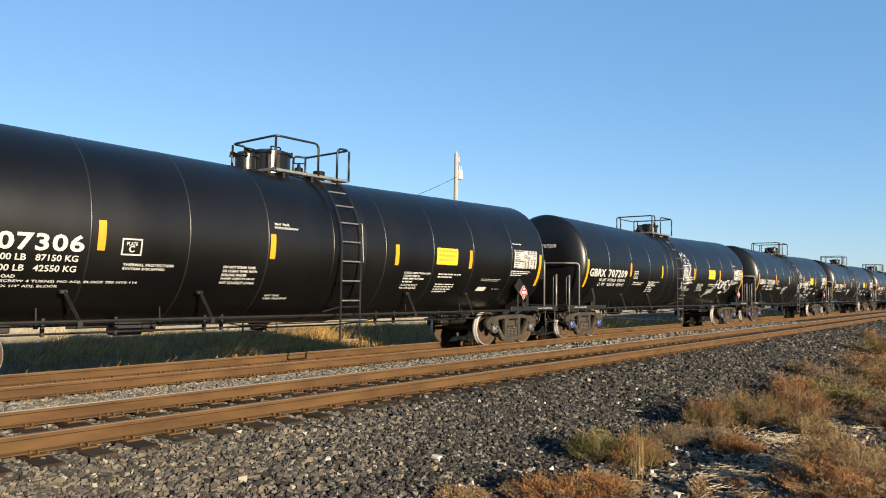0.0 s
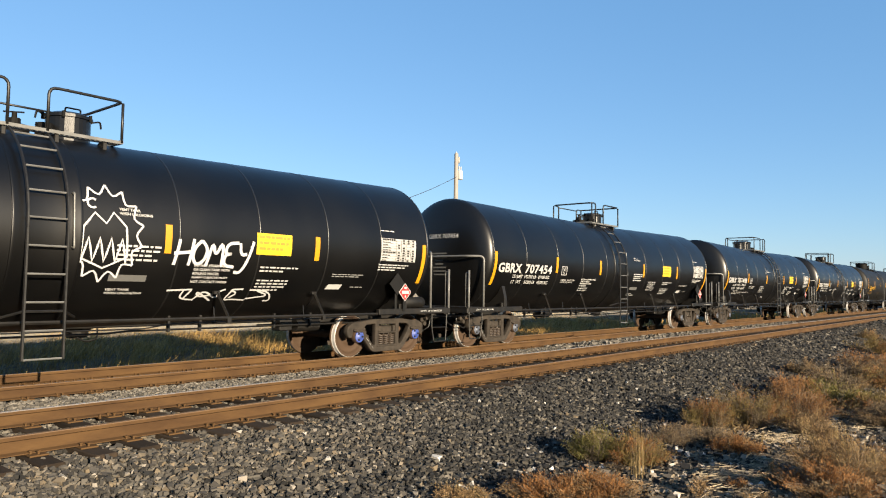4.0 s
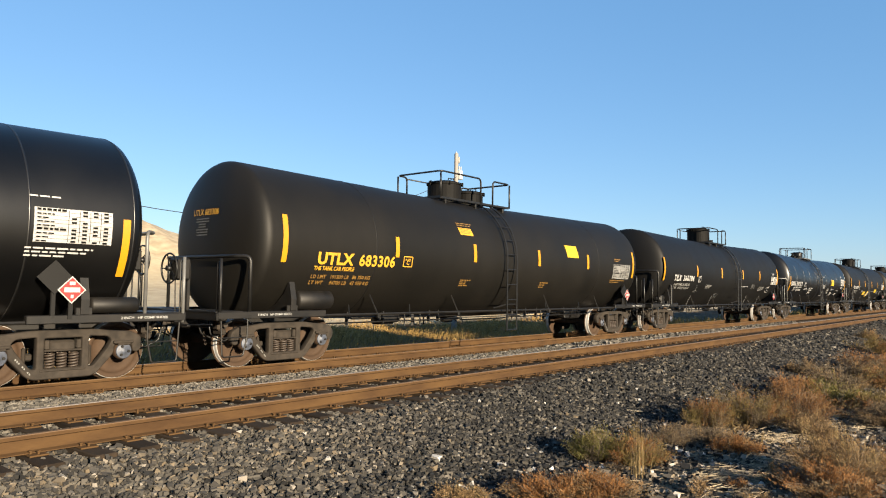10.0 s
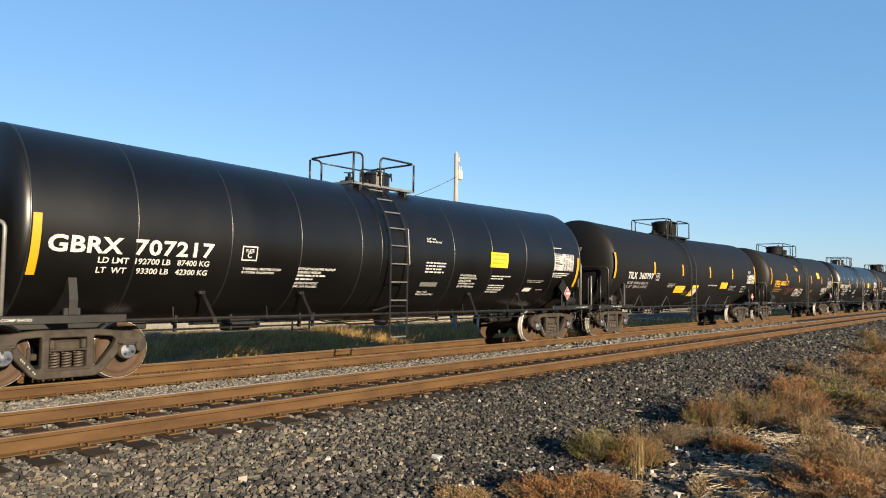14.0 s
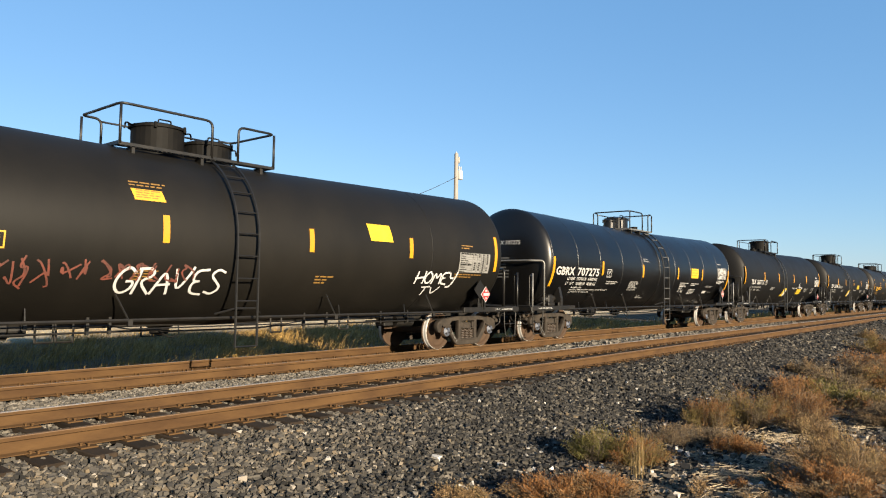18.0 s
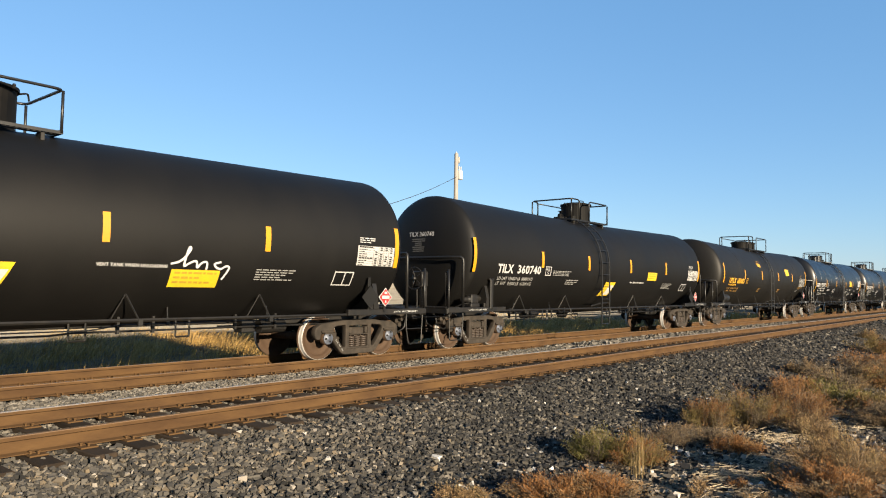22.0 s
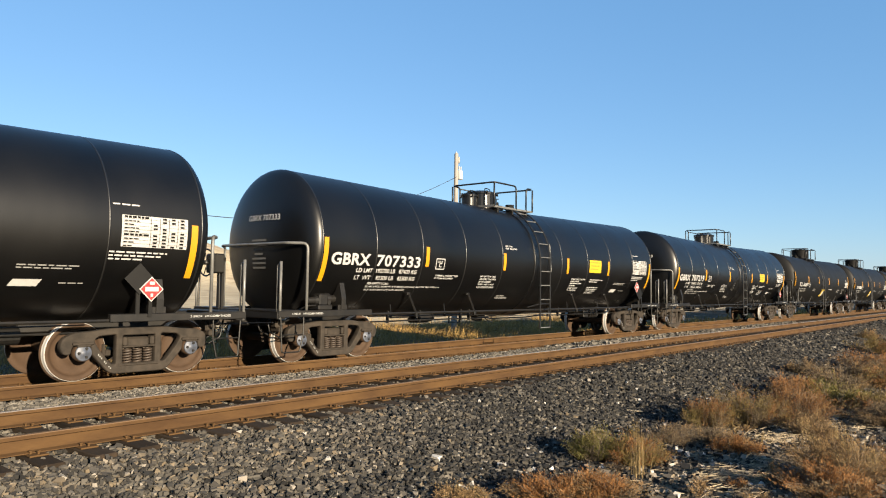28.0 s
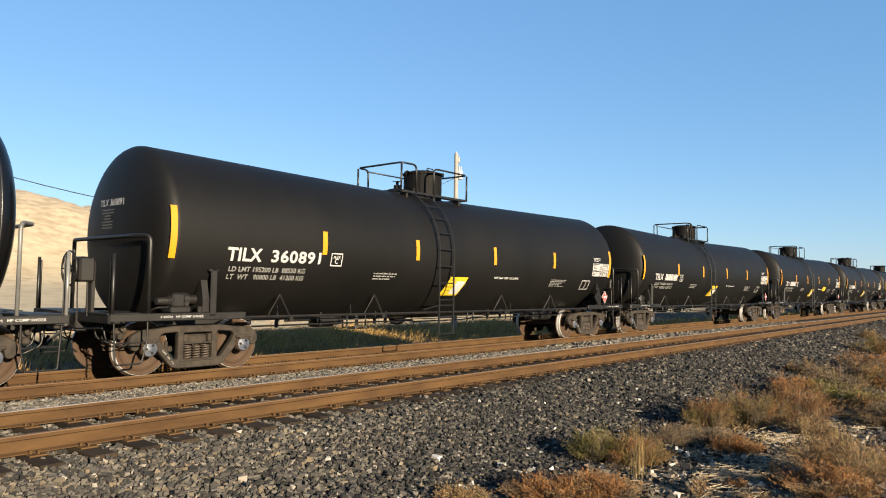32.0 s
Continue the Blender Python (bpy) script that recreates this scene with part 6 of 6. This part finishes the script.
def bush(x, y, r, h, leaf, seed, label, plumes=40, stems=9, leaves=26, needle=0.030):
    """Dry brush: plumes that fan out from the base, each a spray of thin stems set with small leaves, with gaps between the plumes."""
    rnd = np.random.RandomState(seed)
    root = tagged(new("brush"), label, "shrub", "dry brush beside the track")
    root.location = (x, y, ground_z(x, y) - 0.02)
    V, F = [], []
    groups = {"foliage": [], "dry_tip": [], "bare_spray": []}
    lobes = [(rnd.uniform(0, 2 * math.pi), rnd.uniform(0.6, 1.35)) for _ in range(4)]
    for i in range(plumes):
        a = rnd.uniform(0, 2 * math.pi)
        spread = math.sqrt(rnd.uniform(0.0, 1.0))
        lobe = 1 + 0.7 * sum(max(0.0, math.cos(a - la)) ** 3 * (lr - 0.95) for la, lr in lobes)
        hh = h * (1.05 - 0.5 * spread ** 2) * rnd.uniform(0.62, 1.15) * lobe
        top = np.array([math.cos(a) * r * spread * lobe, math.sin(a) * r * spread * lobe, hh])
        base = np.array([math.cos(a), math.sin(a), 0.0]) * r * spread * 0.35
        fork = base * 0.55 + top * 0.45 + np.array([math.cos(a), math.sin(a), -0.5]) * 0.06 * r
        kind = rnd.choice(["foliage", "foliage", "foliage", "dry_tip", "bare_spray"])
        wide = 0.035 + 0.10 * r
        for k in range(stems):
            end = top + np.append(rnd.normal(0, wide, 2), rnd.normal(-0.10, 0.13) * hh)
            end[2] = max(0.03, end[2])
            p0 = base + np.append(rnd.normal(0, 0.02, 2), 0.0)
            mid = fork + rnd.normal(0, wide * 0.45, 3)
            mid[2] = max(0.02, mid[2])
            side = np.array([-math.sin(a), math.cos(a), 0])
            b = len(V)
            for p, ww in zip((p0, mid, end), (0.0045, 0.003, 0.0010)):
                V += [p - side * ww, p + side * ww, p + np.array([0, 0, ww * 1.4])]
            for q0 in (0, 3):
                for m_, q in ((0, 1), (1, 2), (2, 0)):
                    F.append((b + q0 + m_, b + q0 + q, b + q0 + 3 + q, b + q0 + 3 + m_))
            n = leaves if kind != "bare_spray" else leaves // 3
            t = rnd.beta(2.0, 1.2, n)[:, None]
            pos = np.where(t < 0.4, p0 + (mid - p0) * t / 0.4, mid + (end - mid) * (t - 0.4) / 0.6) + rnd.normal(0, 0.012 + 0.02 * r, (n, 3))
            pos[:, 2] = np.maximum(pos[:, 2], 0.012)
            ax = (end - mid) / (np.linalg.norm(end - mid) + 1e-9)
            d = rnd.normal(0, 0.5, (n, 3)) + ax * 1.3 + np.array([0, 0, 0.35])
            d /= np.linalg.norm(d, axis=1)[:, None]
            s = np.cross(d, rnd.normal(0, 1, (n, 3)))
            s /= np.linalg.norm(s, axis=1)[:, None] + 1e-9
            L, W = rnd.uniform(0.5, 1.5, (n, 1)) * needle, rnd.uniform(0.07, 0.15, (n, 1)) * needle
            groups[kind].append(np.stack([pos - s * W, pos + d * L * 0.5 + s * W, pos + d * L, pos + d * L * 0.4 - s * W * 1.2], axis=1))
    obj("branchwork", quick_mesh("branchwork", V, F, M["twig"]), root)
    for name, mat in (("foliage", leaf), ("dry_tip", PARTNER[leaf]), ("bare_spray", "leaf_grey")):
        if groups[name]:
            sub = np.concatenate(groups[name]).reshape(-1, 3)
            tagged(obj(name, quick_mesh(name, sub, np.arange(len(sub)).reshape(-1, 4), M[mat]), root), kind="stuff")
    return root


BRUSH = [
    (8.15, 4.28, 0.36, 0.42, "leaf_green", "olive-green dry brush at the foot of the ballast"),
    (8.33, 3.82, 0.42, 0.40, "leaf_olive", "olive dry brush at the foot of the ballast"),
    (6.35, 3.78, 0.40, 0.26, "leaf_rust", "low rust-brown dry brush"),
    (6.75, 3.42, 0.40, 0.28, "leaf_rust", "low rust-brown dry brush"),
    (5.70, 4.50, 0.30, 0.13, "leaf_tan", "low sparse tan brush on gravel"),
    (11.2, 3.98, 0.42, 0.58, "leaf_olive", "olive dry brush with orange tips"),
    (11.8, 3.45, 0.52, 0.70, "leaf_olive", "rounded olive and orange dry brush"),
    (12.6, 2.95, 0.52, 0.80, "leaf_rust", "rounded rust-orange dry brush"),
    (11.5, 2.50, 0.32, 0.38, "leaf_tan", "tan feathery dry brush"),
    (9.75, 3.10, 0.30, 0.22, "leaf_rust", "low rust-brown dry brush"),
    (8.85, 1.62, 0.52, 0.58, "leaf_tan", "large tan and orange dry brush"),
    (8.05, 1.55, 0.42, 0.30, "leaf_rust", "low rust-brown dry brush"),
    (15.0, 2.75, 0.62, 0.62, "leaf_green", "dull green and tan dry brush"),
    (14.2, 1.95, 0.60, 0.50, "leaf_olive", "olive and orange dry brush"),
    (13.0, 1.75, 0.50, 0.42, "leaf_grey", "grey feathery dry brush"),
    (17.6, 3.30, 0.75, 0.72, "leaf_grey", "wide grey-tan dry sagebrush on dirt"),
    (16.4, 3.85, 0.42, 0.50, "leaf_rust", "rust-orange dry brush on dirt"),
    (20.6, 4.75, 0.45, 0.55, "leaf_grey", "grey-brown dry brush at the edge of the ballast"),
    (21.2, 3.30, 0.85, 0.60, "leaf_grey", "wide grey-brown dry brush"),
    (23.9, 3.70, 0.90, 0.75, "leaf_rust", "wide rust-brown dry brush"),
    (18.8, 2.55, 0.80, 0.65, "leaf_olive", "olive dry brush beside the track"),
    (30.5, 4.30, 1.10, 0.85, "leaf_olive", "wide olive-brown dry brush"),
    (9.85, 3.95, 0.34, 0.34, "leaf_grey", "grey leafless twiggy brush on dirt"),
    (10.3, 3.55, 0.30, 0.30, "leaf_grey", "grey leafless twiggy brush on dirt"),
    (36.6, 5.75, 0.50, 0.60, "leaf_tan", "small tan brush on the ballast edge"),
    (37.0, 4.20, 1.20, 0.90, "leaf_olive", "wide olive dry brush"),
    (46.0, 4.50, 1.40, 0.90, "leaf_rust", "wide rust-brown dry brush"),
]
for i, (x, y, r, h, leaf, label) in enumerate(BRUSH):
    near = x < 14
    bush(x, y, r, h * (0.76 if x > 16 else 0.86 if x > 9 else 0.95), leaf, 40 + i, label, plumes=int((22 + 70 * r) if near else (14 + 40 * r)), stems=10 if near else 7, leaves=8 if "leafless" in label else 40 if near else 22, needle=0.029 if near else 0.056)


def blades(name, spots, hmin, hmax, width, mat, label, seed, lean=0.35, kind="stuff", category="grass", wind=0.0, uneven=0.0):
    rnd = np.random.RandomState(seed)
    p = np.array(spots)
    n = len(p)
    h = rnd.uniform(hmin, hmax, (n, 1))
    a = rnd.uniform(0, 2 * math.pi, n)
    side = np.stack([np.cos(a), np.sin(a), np.zeros(n)], axis=1)
    if uneven:
        h *= np.array([[max(0.12, 1 - uneven + uneven * (0.5 + 1.3 * noise.noise((q[0] * 0.9, q[1] * 0.9, seed + 0.5)))) * (0.75 + 0.9 * noise.noise((q[0] * 0.22, q[1] * 0.22, seed + 4.0)))] for q in p]).clip(0.1, 1.3)
    out = np.stack([np.cos(a + 1.4), np.sin(a + 1.4), np.zeros(n)], axis=1) * rnd.uniform(0, lean, (n, 1)) * h + np.array([wind, 0, 0]) * h
    up = np.array([0, 0, 1.0])
    V = np.stack([p - side * width, p + side * width, p + out * 0.35 + up * h * 0.6 + side * width * 0.7, p + out * 0.35 + up * h * 0.6 - side * width * 0.7,
                  p + out + up * h + side * width * 0.1, p + out + up * h - side * width * 0.1], axis=1).reshape(-1, 3)
    b = (np.arange(n) * 6)[:, None]
    F = np.concatenate([b + np.array([[0, 1, 2, 3]]), b + np.array([[3, 2, 4, 5]])])
    ob = new(name, quick_mesh(name, V, F, mat))
    return tagged(ob, label, category, kind=kind)


def spots(n, x0, x1, y0, y1, seed, clump=0.0):
    rnd = np.random.RandomState(seed)
    out = []
    while len(out) < n:
        x, y = rnd.uniform(x0, x1), rnd.uniform(y0, y1)
        if clump and noise.noise((x * 0.5, y * 0.5, seed)) < clump * rnd.uniform(-1, 1):
            continue
        out.append((x, y, ground_z(x, y) - 0.02))
    return out


blades("tall_grass", spots(40000, 4, 50, 15.0, 31.0, 11, 0.5), 0.22, 0.80, 0.008, M["grass_dull"], "dull straw-coloured tall grass behind the track", 1, lean=1.5, wind=0.55, uneven=0.75)
blades("tall_grass", spots(18000, 4, 50, 15.2, 29.0, 17, 0.9), 0.30, 0.95, 0.007, M["grass_sage"], "grey-green tall weeds behind the track", 7, lean=1.3, wind=0.4, uneven=0.9)
blades("short_grass", spots(12000, 4, 44, 14.6, 28, 15, 0.8), 0.06, 0.32, 0.006, M["grass_dull"], "dull straw-coloured short grass behind the track", 5, lean=1.0)
blades("tall_grass", spots(9000, 40, 110, 15.2, 22, 12, 0.25), 0.35, 0.8, 0.03, M["grass_dull"], "dull tall grass behind the track", 2, wind=0.3, uneven=0.6)
blades("dry_grass", spots(14000, 8, 60, 28.0, 44, 13, 0.4), 0.08, 0.30, 0.008, M["grass_gold"], "pale dry grass beyond the track", 3, uneven=0.5)


def tuft(x, y, n, h, seed, label):
    rnd = np.random.RandomState(seed)
    wide = 0.022 if h > 0.6 else 0.05
    base = [(rnd.normal(0, wide), rnd.normal(0, wide), 0.0) for _ in range(n)]
    ob = blades("grass_tuft", base, h * 0.45, h, 0.004, M["straw"], label, seed, lean=0.14 if h > 0.6 else 0.45, kind="", category="grass")
    ob.location = (x, y, ground_z(x, y) - 0.01)
    return ob


for i, (x, y, n, h) in enumerate(((7.76, 3.52, 22, 0.74), (7.6, 3.45, 22, 0.30), (9.9, 4.05, 34, 0.30), (10.2, 3.75, 30, 0.28), (10.6, 2.95, 30, 0.24), (8.9, 2.35, 30, 0.20),
                                  (11.3, 2.2, 40, 0.34), (9.8, 1.6, 34, 0.25), (13.8, 3.3, 40, 0.35), (15.6, 2.2, 50, 0.40), (10.9, 3.45, 24, 0.25))):
    tuft(x, y, n, h, 70 + i, "tuft of pale dry straw grass on dirt")


def litter():
    """Dead stalks lying flat between the brush."""
    rnd = np.random.RandomState(21)
    V, F = [], []
    piles = [(8.35, 2.45, 0.42), (12.9, 2.15, 0.60), (8.0, 2.75, 0.25), (10.9, 2.9, 0.35)]
    for i in range(2600):
        if i % 2:
            cx, cy, cr = piles[rnd.randint(len(piles))]
            x, y, lift = cx + rnd.normal(0, cr), cy + rnd.normal(0, cr * 0.45), 0.075
        else:
            x, y, lift = rnd.uniform(5.5, 17), rnd.uniform(0.9, 4.4), 0.025
        if noise.noise((x * 0.8, y * 0.8, 9.0)) < -0.25:
            continue
        z = ground_z(x, y) + rnd.uniform(0.004, lift)
        a, L, w = rnd.normal(-0.5, 0.5), rnd.uniform(0.04, 0.26), rnd.uniform(0.0015, 0.0045)
        d, s = np.array([math.cos(a), math.sin(a), rnd.normal(0, 0.10)]), np.array([-math.sin(a), math.cos(a), 0])
        p = np.array([x, y, z])
        b = len(V)
        V += [p - s * w, p + s * w, p + d * L + s * w * 0.4, p + d * L - s * w * 0.4, p + np.array([0, 0, w * 1.5]), p + d * L + np.array([0, 0, w])]
        F += [(b, b + 3, b + 5, b + 4), (b + 1, b + 4, b + 5, b + 2)]
    ob = new("dead_stalks", quick_mesh("dead_stalks", V, F, M["bleached"]))
    tagged(ob, "pale dead stalks strewn flat over the dirt", "litter", kind="stuff")


litter()


def pale_rocks():
    """The single pale stones that stand out on the gravel, and a thin bleached board."""
    shapes, f = rock_shapes(9, 12)
    for i, (x, y, r) in enumerate(((12.36, 5.61, 0.062), (6.93, 5.02, 0.048), (7.03, 4.93, 0.040), (13.82, 5.30, 0.060), (6.50, 4.84, 0.035), (7.96, 4.94, 0.030), (7.19, 5.88, 0.028),
                                   (8.15, 2.28, 0.060), (8.45, 2.02, 0.050), (9.30, 3.62, 0.045), (9.0, 3.10, 0.035), (6.51, 5.54, 0.045))):
        rock = new("pale_rock", quick_mesh("pale_rock", shapes[i % 9] * np.array([1.25, 1.0, 0.75]) * r, f, M["pebble"]))
        rock.location = (x, y, ground_z(x, y) + r * 0.42)
        rock.rotation_euler.z = i * 1.3
        tagged(rock, "single pale quartz rock on grey gravel", "rock", "pale rocks on the gravel")
    board = new("bleached_board", finish(box(bmesh.new(), -0.15, 0.15, -0.035, 0.035, -0.008, 0.010, 0.003), "bleached_board", M["bleached"]))
    board.location, board.rotation_euler = (11.48, 5.29, ground_z(11.48, 5.29) + 0.045), (0.05, 0.06, -0.9)
    tagged(board, "short bleached board lying on the ballast edge", "board")


pale_rocks()


def weeds():
    """Low dry weed clumps scattered between the brush."""
    rnd = random.Random(33)
    for i in range(46):
        x, y = rnd.uniform(6.3, 22), rnd.uniform(1.0, 4.5)
        k = bush(x, y, rnd.uniform(0.10, 0.22), rnd.uniform(0.08, 0.20), rnd.choice(("leaf_tan", "leaf_grey", "leaf_grey", "leaf_olive", "leaf_rust")), 300 + i, "low dry weed clump on dirt", plumes=9, stems=6, leaves=14, needle=0.030)
        k.name = "weed_clump"
        tagged(k, "low dry weed clump on stony dirt", "weed", "dry weeds on the dirt")


weeds()



# ---- what moves ----
def motions():
    turn = [(i / 15.0, train_shift(i / 15.0) / WHEEL_R) for i in range(481)]
    stops = [0, 2, 4, 6, 8, 9, 10] + [10.2 + 0.1 * i for i in range(10)] + [11.5, 12, 13, 14, 16, 18, 20, 22, 24, 26, 28, 30, 32]
    for k, car in enumerate(TRAIN):
        walk(car, [(t, pose(car_x(k, t), TRAIN_Y, 0)) for t in stops])
        for b in [c for c in car.children if c.name.split(".")[0] == "bogie"]:
            for ws in [c for c in b.children if c.name.split(".")[0] == "wheelset"]:
                x = ws.location.x
                walk(ws, [(t, Matrix.Translation((x, 0, WHEEL_R)) @ Matrix.Rotation(-a, 4, "Y")) for t, a in turn])


motions()
